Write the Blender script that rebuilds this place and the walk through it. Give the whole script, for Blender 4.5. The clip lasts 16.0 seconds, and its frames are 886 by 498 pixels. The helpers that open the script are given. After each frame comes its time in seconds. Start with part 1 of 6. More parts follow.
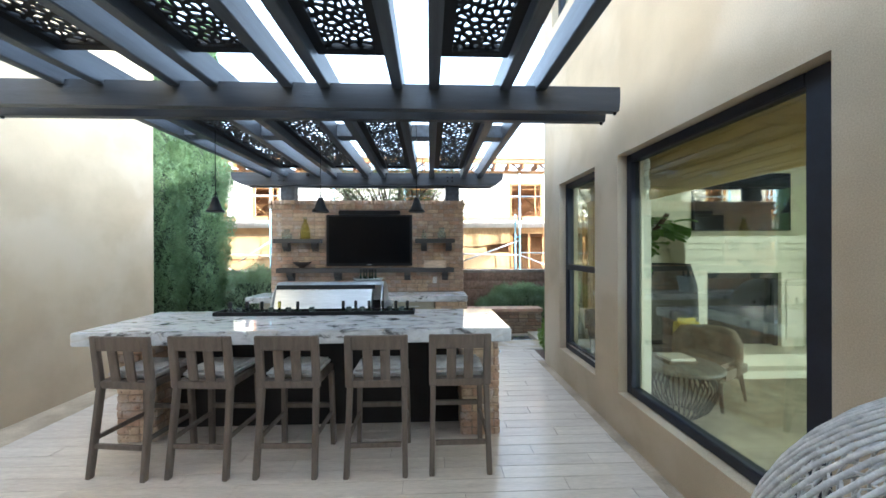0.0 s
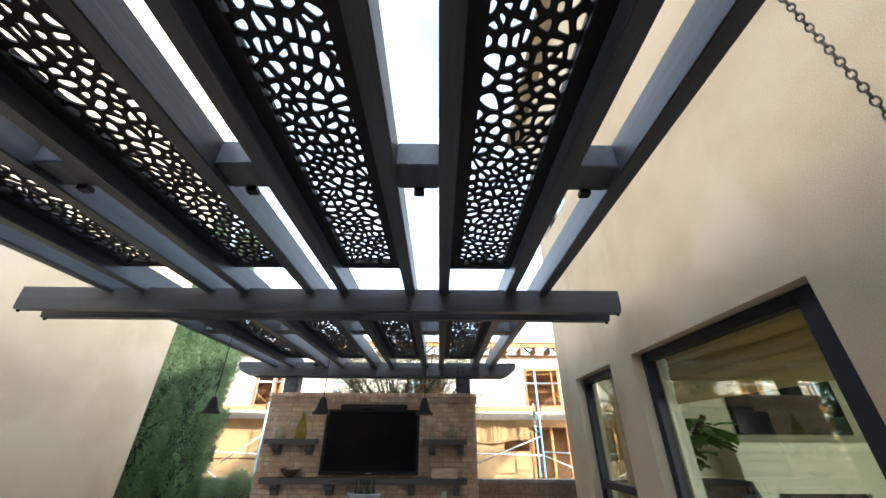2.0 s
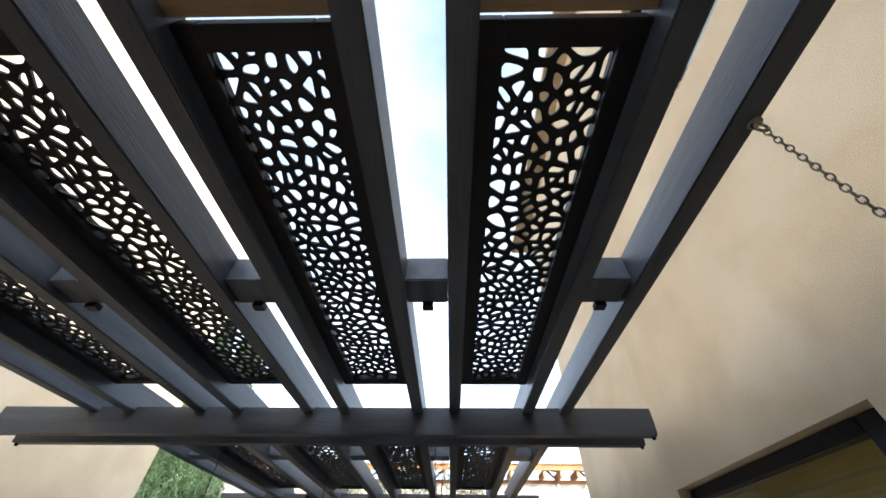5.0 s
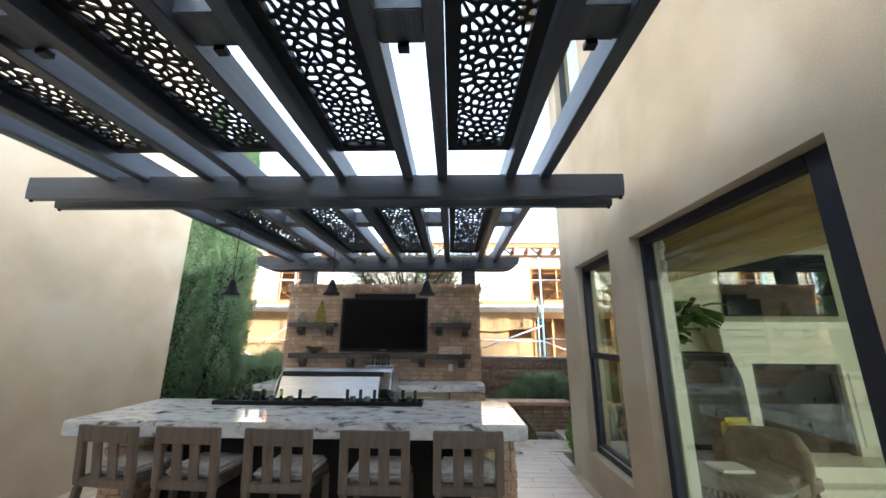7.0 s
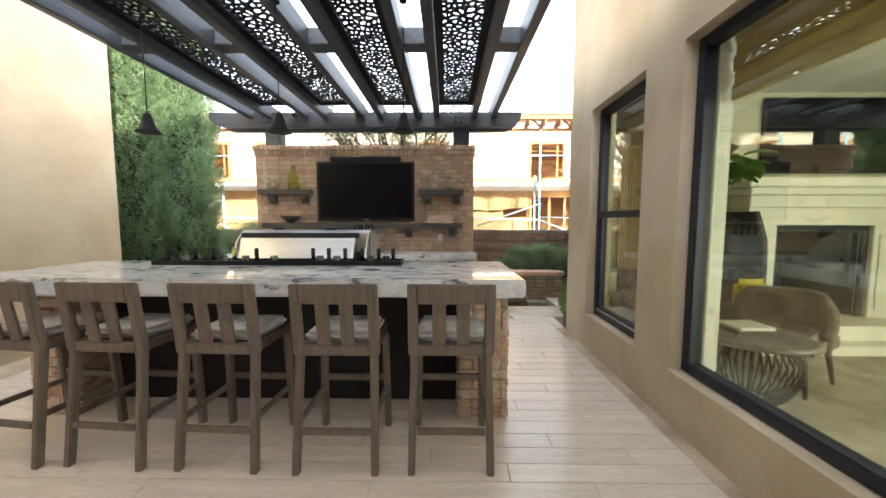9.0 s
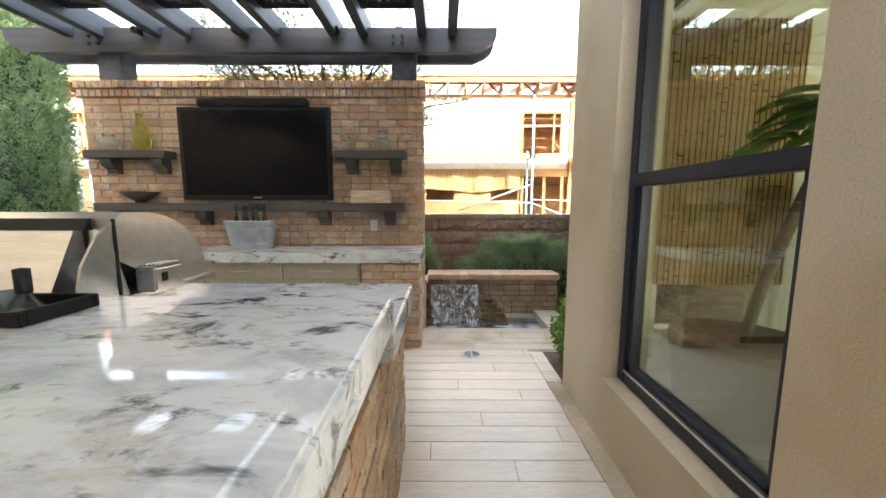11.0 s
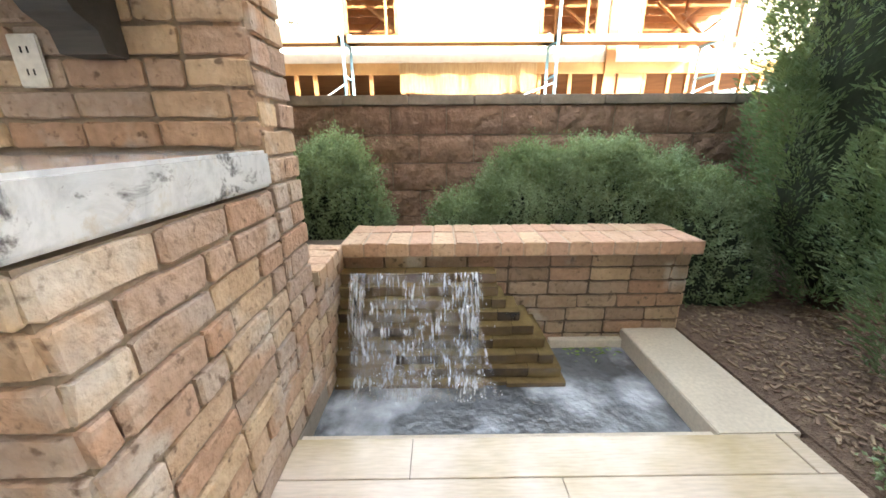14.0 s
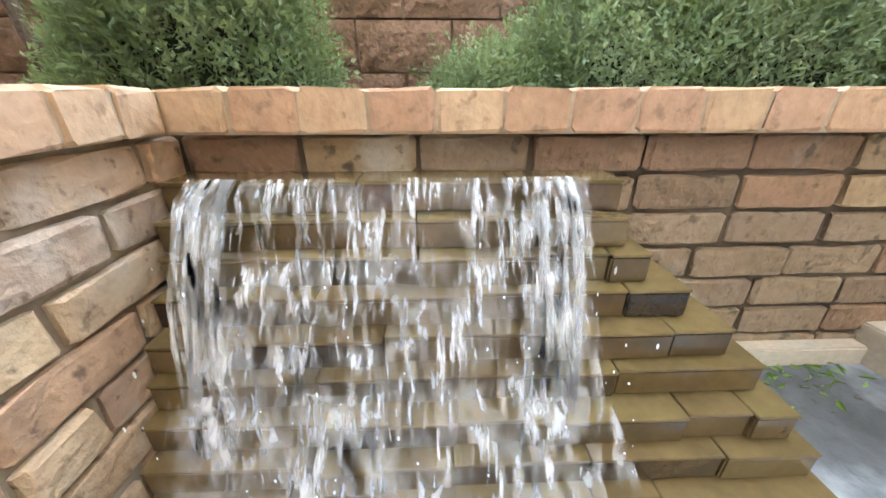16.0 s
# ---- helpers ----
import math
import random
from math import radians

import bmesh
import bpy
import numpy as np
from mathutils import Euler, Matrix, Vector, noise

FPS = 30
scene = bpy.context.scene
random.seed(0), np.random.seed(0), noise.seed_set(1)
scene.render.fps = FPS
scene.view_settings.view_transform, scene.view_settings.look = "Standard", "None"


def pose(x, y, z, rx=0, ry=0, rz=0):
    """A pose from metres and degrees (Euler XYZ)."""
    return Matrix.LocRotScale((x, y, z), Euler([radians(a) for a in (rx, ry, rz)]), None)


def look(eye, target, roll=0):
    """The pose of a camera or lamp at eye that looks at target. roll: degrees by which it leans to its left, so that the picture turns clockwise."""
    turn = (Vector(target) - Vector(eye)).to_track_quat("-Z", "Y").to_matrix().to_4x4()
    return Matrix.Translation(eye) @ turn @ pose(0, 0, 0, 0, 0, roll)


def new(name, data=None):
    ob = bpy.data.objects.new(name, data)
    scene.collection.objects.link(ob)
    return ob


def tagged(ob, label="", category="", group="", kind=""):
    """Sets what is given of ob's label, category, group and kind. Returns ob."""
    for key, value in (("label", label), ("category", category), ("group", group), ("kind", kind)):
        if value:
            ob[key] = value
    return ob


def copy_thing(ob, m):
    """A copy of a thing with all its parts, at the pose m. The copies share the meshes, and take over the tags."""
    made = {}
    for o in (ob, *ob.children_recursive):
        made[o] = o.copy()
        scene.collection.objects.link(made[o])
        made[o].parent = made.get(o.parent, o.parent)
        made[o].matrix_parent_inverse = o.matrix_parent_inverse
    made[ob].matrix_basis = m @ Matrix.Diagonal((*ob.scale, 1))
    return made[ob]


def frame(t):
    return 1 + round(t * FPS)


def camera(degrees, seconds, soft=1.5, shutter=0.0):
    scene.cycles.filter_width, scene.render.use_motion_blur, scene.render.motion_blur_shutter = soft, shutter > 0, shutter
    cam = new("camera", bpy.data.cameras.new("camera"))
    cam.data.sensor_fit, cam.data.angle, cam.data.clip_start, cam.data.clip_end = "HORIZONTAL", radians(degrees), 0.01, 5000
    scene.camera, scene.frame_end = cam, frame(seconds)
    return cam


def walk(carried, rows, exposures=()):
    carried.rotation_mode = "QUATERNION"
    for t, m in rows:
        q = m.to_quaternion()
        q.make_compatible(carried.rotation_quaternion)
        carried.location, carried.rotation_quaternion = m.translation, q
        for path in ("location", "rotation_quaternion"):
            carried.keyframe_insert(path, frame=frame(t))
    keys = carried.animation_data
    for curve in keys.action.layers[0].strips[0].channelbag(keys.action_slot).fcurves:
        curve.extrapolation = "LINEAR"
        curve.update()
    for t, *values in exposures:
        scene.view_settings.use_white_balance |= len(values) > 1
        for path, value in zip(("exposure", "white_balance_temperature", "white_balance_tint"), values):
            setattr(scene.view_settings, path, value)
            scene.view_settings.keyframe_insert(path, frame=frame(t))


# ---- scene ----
cam = camera(103.2, 16.0, soft=1.6)
PATH = [  # seconds, eye x y z, yaw, pitch, roll
    (0.0, -1.758, 0.061, 1.721, -2.21, -0.07, -0.18),
    (0.5, -1.740, 0.072, 1.755, -1.59, 9.29, 0.19),
    (1.0, -1.734, 0.058, 1.800, -1.21, 16.77, 0.14),
    (1.5, -1.738, 0.030, 1.846, -0.89, 23.17, 0.16),
    (2.0, -1.749, 0.010, 1.882, -0.46, 28.67, 0.26),
    (2.5, -1.764, -0.040, 1.936, 0.08, 35.22, 0.38),
    (3.0, -1.764, -0.083, 1.948, 0.71, 41.67, 0.55),
    (3.2, -1.780, -0.104, 1.945, 0.71, 44.06, 0.58),
    (3.7, -1.785, -0.117, 1.960, 1.09, 48.77, 0.71),
    (4.2, -1.778, -0.080, 1.979, 1.33, 50.15, 0.78),
    (4.7, -1.764, -0.021, 1.984, 1.44, 48.03, 0.78),
    (5.3, -1.742, 0.042, 1.945, 1.40, 40.59, 0.65),
    (5.5, -1.733, 0.063, 1.923, 1.32, 37.21, 0.49),
    (6.0, -1.715, 0.095, 1.861, 1.25, 28.68, 0.40),
    (6.5, -1.680, 0.085, 1.780, 1.43, 20.95, 0.44),
    (7.0, -1.635, 0.110, 1.714, 1.47, 13.59, 0.26),
    (7.5, -1.594, 0.139, 1.609, 1.34, 6.81, 0.23),
    (8.0, -1.593, 0.279, 1.545, 1.39, 1.14, 0.20),
    (8.2, -1.635, 0.388, 1.489, 1.01, -0.15, 0.13),
    (8.7, -1.605, 0.652, 1.426, 0.77, -3.61, 0.08),
    (9.2, -1.500, 1.054, 1.397, 0.54, -4.79, 0.07),
    (9.7, -1.348, 1.541, 1.385, 0.34, -4.85, 0.07),
    (10.1, -1.210, 1.954, 1.378, 0.21, -4.88, 0.07),
    (10.5, -1.071, 2.358, 1.365, 0.13, -5.53, 0.07),
    (11.0, -0.903, 2.846, 1.340, 0.06, -6.97, 0.06),
    (11.5, -0.762, 3.291, 1.290, -0.91, -8.33, -0.00),
    (12.0, -0.658, 3.758, 1.232, -0.60, -10.17, -0.22),
    (12.5, -0.639, 4.273, 1.203, -0.21, -11.07, -0.64),
    (13.0, -0.588, 4.778, 1.132, -0.01, -13.03, -0.57),
    (13.5, -0.626, 5.257, 1.051, 0.23, -16.12, -0.61),
    (14.0, -0.647, 5.690, 0.951, -0.36, -18.05, -0.40),
    (14.5, -0.662, 6.076, 0.819, -1.28, -21.35, 0.17),
    (15.0, -0.718, 6.412, 0.646, -1.41, -24.23, 0.12),
    (15.5, -0.729, 6.599, 0.480, -2.14, -23.60, -0.04),
    (16.0, -0.698, 6.648, 0.471, -2.05, -23.97, -0.02),
]
EXPOSURES = [  # seconds, stops, kelvin, tint
    (0.0, 3.1, 5050, 1), (0.6, 2.85, 5100, 4), (2.0, 2.5, 5600, 5), (3.0, 2.25, 6000, 7), (5.5, 2.3, 5500, 5), (6.5, 2.5, 5300, 4), (7.0, 2.65, 5400, 5), (8.0, 2.95, 6200, 7),
    (10.5, 3.3, 6200, 6), (11.5, 3.42, 6250, 6), (12.0, 3.58, 6300, 6), (12.5, 3.48, 6250, 6), (13.2, 3.68, 6050, 6), (14.5, 4.12, 6600, 8), (15.5, 4.7, 6200, 6), (16.0, 4.75, 6300, 6)]


def carried_pose(x, y, z, yaw, pitch, roll):
    a, p = radians(yaw), radians(pitch)
    ahead = Vector((-math.sin(a) * math.cos(p), math.cos(a) * math.cos(p), math.sin(p)))
    return look((x, y, z), Vector((x, y, z)) + ahead, roll)


walk(cam, [(t, carried_pose(*row)) for t, *row in PATH], exposures=EXPOSURES)

# ---- world and sun ----
SUN_FROM = Vector((1.5, -1.7, 1.12)).normalized()
world = bpy.data.worlds.new("sky")
scene.world = world
world.use_nodes = True
wn = world.node_tree
sky = wn.nodes.new("ShaderNodeTexSky")
sky.sky_type = "NISHITA"
sky.sun_disc = False
sky.sun_elevation = math.asin(SUN_FROM.z)
sky.sun_rotation = math.atan2(SUN_FROM.x, SUN_FROM.y)
sky.air_density, sky.dust_density, sky.ozone_density = 1.0, 4.0, 1.0
pale = wn.nodes.new("ShaderNodeHueSaturation")
pale.inputs["Saturation"].default_value, pale.inputs["Value"].default_value = 0.22, 1.1
wn.links.new(sky.outputs[0], pale.inputs["Color"])
where, cloud, spread_out, veil = wn.nodes.new("ShaderNodeTexCoord"), wn.nodes.new("ShaderNodeTexNoise"), wn.nodes.new("ShaderNodeMapRange"), wn.nodes.new("ShaderNodeMix")
cloud.inputs["Scale"].default_value, cloud.inputs["Detail"].default_value = 2.2, 6
spread_out.inputs["From Min"].default_value, spread_out.inputs["From Max"].default_value = 0.28, 0.55
veil.data_type = "RGBA"
wn.links.new(where.outputs["Generated"], cloud.inputs["Vector"])
wn.links.new(cloud.outputs["Fac"], spread_out.inputs["Value"])
wn.links.new(spread_out.outputs[0], veil.inputs["Factor"])
wn.links.new(sky.outputs[0], veil.inputs["A"])
wn.links.new(pale.outputs[0], veil.inputs["B"])
wn.links.new(veil.outputs["Result"], wn.nodes["Background"].inputs[0])
wn.nodes["Background"].inputs[1].default_value = 0.15
sun = new("sun", bpy.data.lights.new("sun", "SUN"))
sun.data.energy, sun.data.angle, sun.data.color = 2.3, radians(0.6), (1.0, 0.87, 0.68)
sun.matrix_world = look(SUN_FROM * 30, (0, 0, 0))


# ---- materials ----
def material(name, base, rough=0.6, metal=0.0, second=None, scale=6.0, fine=60.0, spread=0.35, bump=0.15, depth=0.004,
             stretch=(1, 1, 1), pieces=0.0, island=0.0, third=None, third_at=0.62, specular=0.5, palette=None, stain=None, pits=None):
    """Two colours mixed by a coarse noise, a fine grain on top, and relief."""
    m = bpy.data.materials.new(name)
    m.use_nodes = True
    t = m.node_tree
    b = t.nodes["Principled BSDF"]
    co = t.nodes.new("ShaderNodeTexCoord")
    mp = t.nodes.new("ShaderNodeMapping")
    mp.inputs["Scale"].default_value = stretch
    geo = t.nodes.new("ShaderNodeNewGeometry")
    t.links.new(geo.outputs["Position"], mp.inputs["Vector"])
    n1, n2 = t.nodes.new("ShaderNodeTexNoise"), t.nodes.new("ShaderNodeTexNoise")
    n1.inputs["Scale"].default_value, n2.inputs["Scale"].default_value = scale, fine
    n1.inputs["Detail"].default_value, n2.inputs["Detail"].default_value = 5, 4
    for n in (n1, n2):
        t.links.new(mp.outputs[0], n.inputs["Vector"])
    mix = t.nodes.new("ShaderNodeMix")
    mix.data_type = "RGBA"
    ramp = t.nodes.new("ShaderNodeMapRange")
    ramp.inputs["From Min"].default_value, ramp.inputs["From Max"].default_value = 0.35, 0.65
    t.links.new(n1.outputs["Fac"], ramp.inputs["Value"])
    t.links.new(ramp.outputs[0], mix.inputs["Factor"])
    other = second or tuple(c * (1 - spread) for c in base)
    mix.inputs["A"].default_value, mix.inputs["B"].default_value = (*base, 1), (*other, 1)
    if palette:
        pick, hue = t.nodes.new("ShaderNodeObjectInfo"), t.nodes.new("ShaderNodeValToRGB")
        while len(hue.color_ramp.elements) < len(palette):
            hue.color_ramp.elements.new(0.5)
        for k, e in enumerate(hue.color_ramp.elements):
            e.position, e.color = k / (len(palette) - 1), (*palette[k], 1)
        t.links.new(pick.outputs["Random"], hue.inputs[0])
        t.links.new(hue.outputs[0], mix.inputs["A"])
        ramp.inputs["To Max"].default_value = 0.55
    colour = mix.outputs["Result"]
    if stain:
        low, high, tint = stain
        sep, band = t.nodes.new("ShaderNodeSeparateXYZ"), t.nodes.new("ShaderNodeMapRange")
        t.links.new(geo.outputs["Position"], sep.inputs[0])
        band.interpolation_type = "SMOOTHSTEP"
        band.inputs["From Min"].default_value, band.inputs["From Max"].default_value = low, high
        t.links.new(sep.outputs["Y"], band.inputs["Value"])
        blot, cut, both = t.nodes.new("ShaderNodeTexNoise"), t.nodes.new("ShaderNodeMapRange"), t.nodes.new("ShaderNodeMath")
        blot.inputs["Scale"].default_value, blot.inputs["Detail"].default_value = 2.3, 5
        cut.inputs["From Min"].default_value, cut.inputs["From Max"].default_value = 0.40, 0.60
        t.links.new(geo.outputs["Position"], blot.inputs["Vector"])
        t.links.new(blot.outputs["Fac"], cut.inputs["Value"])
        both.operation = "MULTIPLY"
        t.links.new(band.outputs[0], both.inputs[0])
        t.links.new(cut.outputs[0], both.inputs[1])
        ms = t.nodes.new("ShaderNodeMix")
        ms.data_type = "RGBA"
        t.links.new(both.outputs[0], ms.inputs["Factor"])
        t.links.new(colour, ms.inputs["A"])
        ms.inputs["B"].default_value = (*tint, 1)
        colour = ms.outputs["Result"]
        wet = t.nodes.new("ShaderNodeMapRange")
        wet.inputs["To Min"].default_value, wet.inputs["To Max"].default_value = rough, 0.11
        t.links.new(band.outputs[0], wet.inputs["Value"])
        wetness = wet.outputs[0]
    if third:
        n3 = t.nodes.new("ShaderNodeTexNoise")
        n3.inputs["Scale"].default_value, n3.inputs["Detail"].default_value = scale * 0.45, 7
        t.links.new(mp.outputs[0], n3.inputs["Vector"])
        r3 = t.nodes.new("ShaderNodeMapRange")
        r3.inputs["From Min"].default_value, r3.inputs["From Max"].default_value = third_at - 0.06, third_at + 0.06
        t.links.new(n3.outputs["Fac"], r3.inputs["Value"])
        m3 = t.nodes.new("ShaderNodeMix")
        m3.data_type = "RGBA"
        t.links.new(r3.outputs[0], m3.inputs["Factor"])
        t.links.new(colour, m3.inputs["A"])
        m3.inputs["B"].default_value = (*third, 1)
        colour = m3.outputs["Result"]
    if pits:
        np_, rp_, mp_ = t.nodes.new("ShaderNodeTexNoise"), t.nodes.new("ShaderNodeMapRange"), t.nodes.new("ShaderNodeMix")
        np_.inputs["Scale"].default_value, np_.inputs["Detail"].default_value = 34, 6
        rp_.inputs["From Min"].default_value, rp_.inputs["From Max"].default_value, rp_.inputs["To Max"].default_value = 0.60, 0.70, 0.85
        t.links.new(geo.outputs["Position"], np_.inputs["Vector"])
        t.links.new(np_.outputs["Fac"], rp_.inputs["Value"])
        mp_.data_type = "RGBA"
        t.links.new(rp_.outputs[0], mp_.inputs["Factor"])
        t.links.new(colour, mp_.inputs["A"])
        mp_.inputs["B"].default_value = (*pits, 1)
        colour = mp_.outputs["Result"]
    hsv = t.nodes.new("ShaderNodeHueSaturation")
    t.links.new(colour, hsv.inputs["Color"])
    value = t.nodes.new("ShaderNodeMath")
    value.operation = "MULTIPLY_ADD"
    value.inputs[1].default_value, value.inputs[2].default_value = 0.5, 0.75
    t.links.new(n2.outputs["Fac"], value.inputs[0])
    last = value.outputs[0]
    for amount, source in ((pieces, "object"), (island, "island")):
        if amount:
            if source == "object":
                r = t.nodes.new("ShaderNodeObjectInfo").outputs["Random"]
            else:
                r = geo.outputs["Random Per Island"]
            a = t.nodes.new("ShaderNodeMath")
            a.operation = "MULTIPLY_ADD"
            a.inputs[1].default_value, a.inputs[2].default_value = amount, -amount / 2
            t.links.new(r, a.inputs[0])
            s = t.nodes.new("ShaderNodeMath")
            t.links.new(last, s.inputs[0])
            t.links.new(a.outputs[0], s.inputs[1])
            last = s.outputs[0]
            h = t.nodes.new("ShaderNodeMath")
            h.operation = "MULTIPLY_ADD"
            h.inputs[1].default_value, h.inputs[2].default_value = amount * 0.06, 0.5 - amount * 0.03
            t.links.new(r, h.inputs[0])
            t.links.new(h.outputs[0], hsv.inputs["Hue"])
    t.links.new(last, hsv.inputs["Value"])
    t.links.new(hsv.outputs[0], b.inputs["Base Color"])
    b.inputs["Roughness"].default_value, b.inputs["Metallic"].default_value = rough, metal
    if stain:
        t.links.new(wetness, b.inputs["Roughness"])
    b.inputs["Specular IOR Level"].default_value = specular
    if bump:
        bp = t.nodes.new("ShaderNodeBump")
        bp.inputs["Strength"].default_value, bp.inputs["Distance"].default_value = bump, depth
        both_n = t.nodes.new("ShaderNodeMath")
        both_n.operation, both_n.inputs[1].default_value = "MULTIPLY_ADD", 0.9
        t.links.new(n1.outputs["Fac"], both_n.inputs[0])
        t.links.new(n2.outputs["Fac"], both_n.inputs[2])
        t.links.new(both_n.outputs[0], bp.inputs["Height"])
        t.links.new(bp.outputs[0], b.inputs["Normal"])
    return m


def glass_material(name, tint=(0.9, 0.95, 0.92), rough=0.0, ior=1.45, clear=1.0):
    m = bpy.data.materials.new(name)
    m.use_nodes = True
    b = m.node_tree.nodes["Principled BSDF"]
    b.inputs["Base Color"].default_value = (*tint, 1)
    b.inputs["Roughness"].default_value, b.inputs["IOR"].default_value = rough, ior
    b.inputs["Transmission Weight"].default_value = clear
    return m


def pane_material(name, tint):
    """Thin window glass: clear, with a mirror film that grows at grazing angles."""
    m = bpy.data.materials.new(name)
    m.use_nodes = True
    t = m.node_tree
    t.nodes.remove(t.nodes["Principled BSDF"])
    clear, gloss, mix = t.nodes.new("ShaderNodeBsdfTransparent"), t.nodes.new("ShaderNodeBsdfGlossy"), t.nodes.new("ShaderNodeMixShader")
    clear.inputs[0].default_value = (*tint, 1)
    gloss.inputs["Color"].default_value, gloss.inputs["Roughness"].default_value = (0.9, 0.95, 0.9, 1), 0.0
    lw, power, film = t.nodes.new("ShaderNodeLayerWeight"), t.nodes.new("ShaderNodeMath"), t.nodes.new("ShaderNodeMath")
    lw.inputs[0].default_value = 0.5
    power.operation, power.inputs[1].default_value = "POWER", 2.6
    t.links.new(lw.outputs["Facing"], power.inputs[0])
    film.operation, film.inputs[1].default_value, film.inputs[2].default_value = "MULTIPLY_ADD", 0.88, 0.11
    t.links.new(power.outputs[0], film.inputs[0])
    t.links.new(film.outputs[0], mix.inputs[0])
    t.links.new(clear.outputs[0], mix.inputs[1])
    t.links.new(gloss.outputs[0], mix.inputs[2])
    t.links.new(mix.outputs[0], t.nodes["Material Output"].inputs[0])
    return m


STUCCO = material("stucco", (0.58, 0.475, 0.33), 0.9, second=(0.50, 0.405, 0.275), scale=2.1, fine=150, bump=0.28, depth=0.006, specular=0.2, third=(0.60, 0.505, 0.37), third_at=0.56)
STUCCO_BASE = material("stucco_base", (0.50, 0.40, 0.28), 0.9, scale=3, fine=60, bump=0.3, specular=0.2)
BRICK = material("brick", (0.50, 0.325, 0.19), 0.85, second=(0.37, 0.24, 0.15), third=(0.54, 0.47, 0.40), third_at=0.63, scale=11, fine=48, bump=0.85, depth=0.012, pits=(0.17, 0.115, 0.085), pieces=0.20, specular=0.25,
                 palette=((0.57, 0.415, 0.275), (0.55, 0.36, 0.245), (0.48, 0.345, 0.26), (0.44, 0.365, 0.315), (0.60, 0.46, 0.315), (0.45, 0.315, 0.24), (0.58, 0.43, 0.29), (0.49, 0.38, 0.305)))
DAMP_BRICK = material("damp_brick", (0.36, 0.235, 0.135), 0.6, second=(0.20, 0.14, 0.085), third=(0.42, 0.38, 0.32), third_at=0.62, scale=9, fine=48, bump=0.85, depth=0.012, pits=(0.10, 0.075, 0.05), pieces=0.22, specular=0.4,
                      palette=((0.41, 0.27, 0.165), (0.35, 0.21, 0.135), (0.24, 0.165, 0.115), (0.36, 0.265, 0.175), (0.27, 0.195, 0.145), (0.43, 0.295, 0.18)))
CAP_BRICK = material("cap_brick", (0.53, 0.36, 0.25), 0.8, second=(0.45, 0.29, 0.19), scale=9, fine=55, bump=0.6, depth=0.008, pits=(0.30, 0.20, 0.14), pieces=0.12, specular=0.25,
                     palette=((0.55, 0.38, 0.25), (0.52, 0.33, 0.24), (0.56, 0.41, 0.27), (0.50, 0.31, 0.22), (0.57, 0.42, 0.29)))
MORTAR = material("mortar", (0.27, 0.21, 0.155), 0.95, second=(0.35, 0.285, 0.22), scale=8, fine=90, bump=0.6, specular=0.15)
WETMORTAR = material("wet_mortar", (0.12, 0.09, 0.06), 0.8, second=(0.075, 0.055, 0.038), scale=8, fine=90, bump=0.6)
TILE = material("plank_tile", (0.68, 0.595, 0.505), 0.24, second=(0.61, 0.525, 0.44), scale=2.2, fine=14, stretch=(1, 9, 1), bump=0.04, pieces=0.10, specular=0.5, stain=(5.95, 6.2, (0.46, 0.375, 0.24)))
GROUT = material("grout", (0.33, 0.28, 0.23), 0.9, bump=0.1)
# Rafter stain lightened and blued for sky sheen; the across copy stays darker.
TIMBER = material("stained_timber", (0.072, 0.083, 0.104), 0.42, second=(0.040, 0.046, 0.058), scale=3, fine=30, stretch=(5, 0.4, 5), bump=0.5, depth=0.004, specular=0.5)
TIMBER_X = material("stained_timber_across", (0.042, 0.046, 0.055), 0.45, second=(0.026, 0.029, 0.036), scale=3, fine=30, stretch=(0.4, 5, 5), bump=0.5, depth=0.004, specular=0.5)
BLACK = material("black_metal", (0.006, 0.006, 0.007), 0.5, bump=0.0, specular=0.3)
FRAME = material("window_frame_paint", (0.016, 0.019, 0.034), 0.45, bump=0.05)
STOOLWOOD = material("grey_wood", (0.155, 0.122, 0.095), 0.6, second=(0.115, 0.088, 0.068), scale=8, fine=60, stretch=(4, 4, 0.6), bump=0.15)
FABRIC = material("cushion_fabric", (0.52, 0.50, 0.47), 0.95, scale=20, fine=260, bump=0.3, depth=0.002)
STEEL = material("brushed_steel", (0.62, 0.62, 0.61), 0.28, metal=1.0, scale=4, fine=40, stretch=(0.3, 6, 6), spread=0.12, bump=0.02)
GALV = material("galvanised_steel", (0.48, 0.51, 0.52), 0.42, metal=0.8, scale=12, fine=50, spread=0.2, bump=0.03)
CABINET = material("cabinet_paint", (0.40, 0.365, 0.275), 0.45, scale=3, fine=30, spread=0.05, bump=0.02)
SHELFWOOD = material("shelf_wood", (0.075, 0.068, 0.062), 0.6, second=(0.055, 0.05, 0.046), scale=5, fine=35, stretch=(0.5, 5, 5), bump=0.2)
SCREEN = material("screen_glass", (0.004, 0.004, 0.005), 0.16, bump=0.0, spread=0.0, specular=0.14)
PANE = pane_material("pane_glass", (0.90, 0.93, 0.84))
WHITE = material("white_plastic", (0.78, 0.76, 0.72), 0.4, bump=0.0, spread=0.03)
WATER = material("water", (0.075, 0.08, 0.085), 0.08, second=(0.15, 0.165, 0.18), third=(0.52, 0.56, 0.62), third_at=0.59, scale=5, fine=30, bump=0.5, depth=0.02, specular=0.9)
SOIL = material("mulch", (0.13, 0.085, 0.06), 0.95, second=(0.20, 0.14, 0.10), scale=30, fine=110, bump=0.9, depth=0.02)
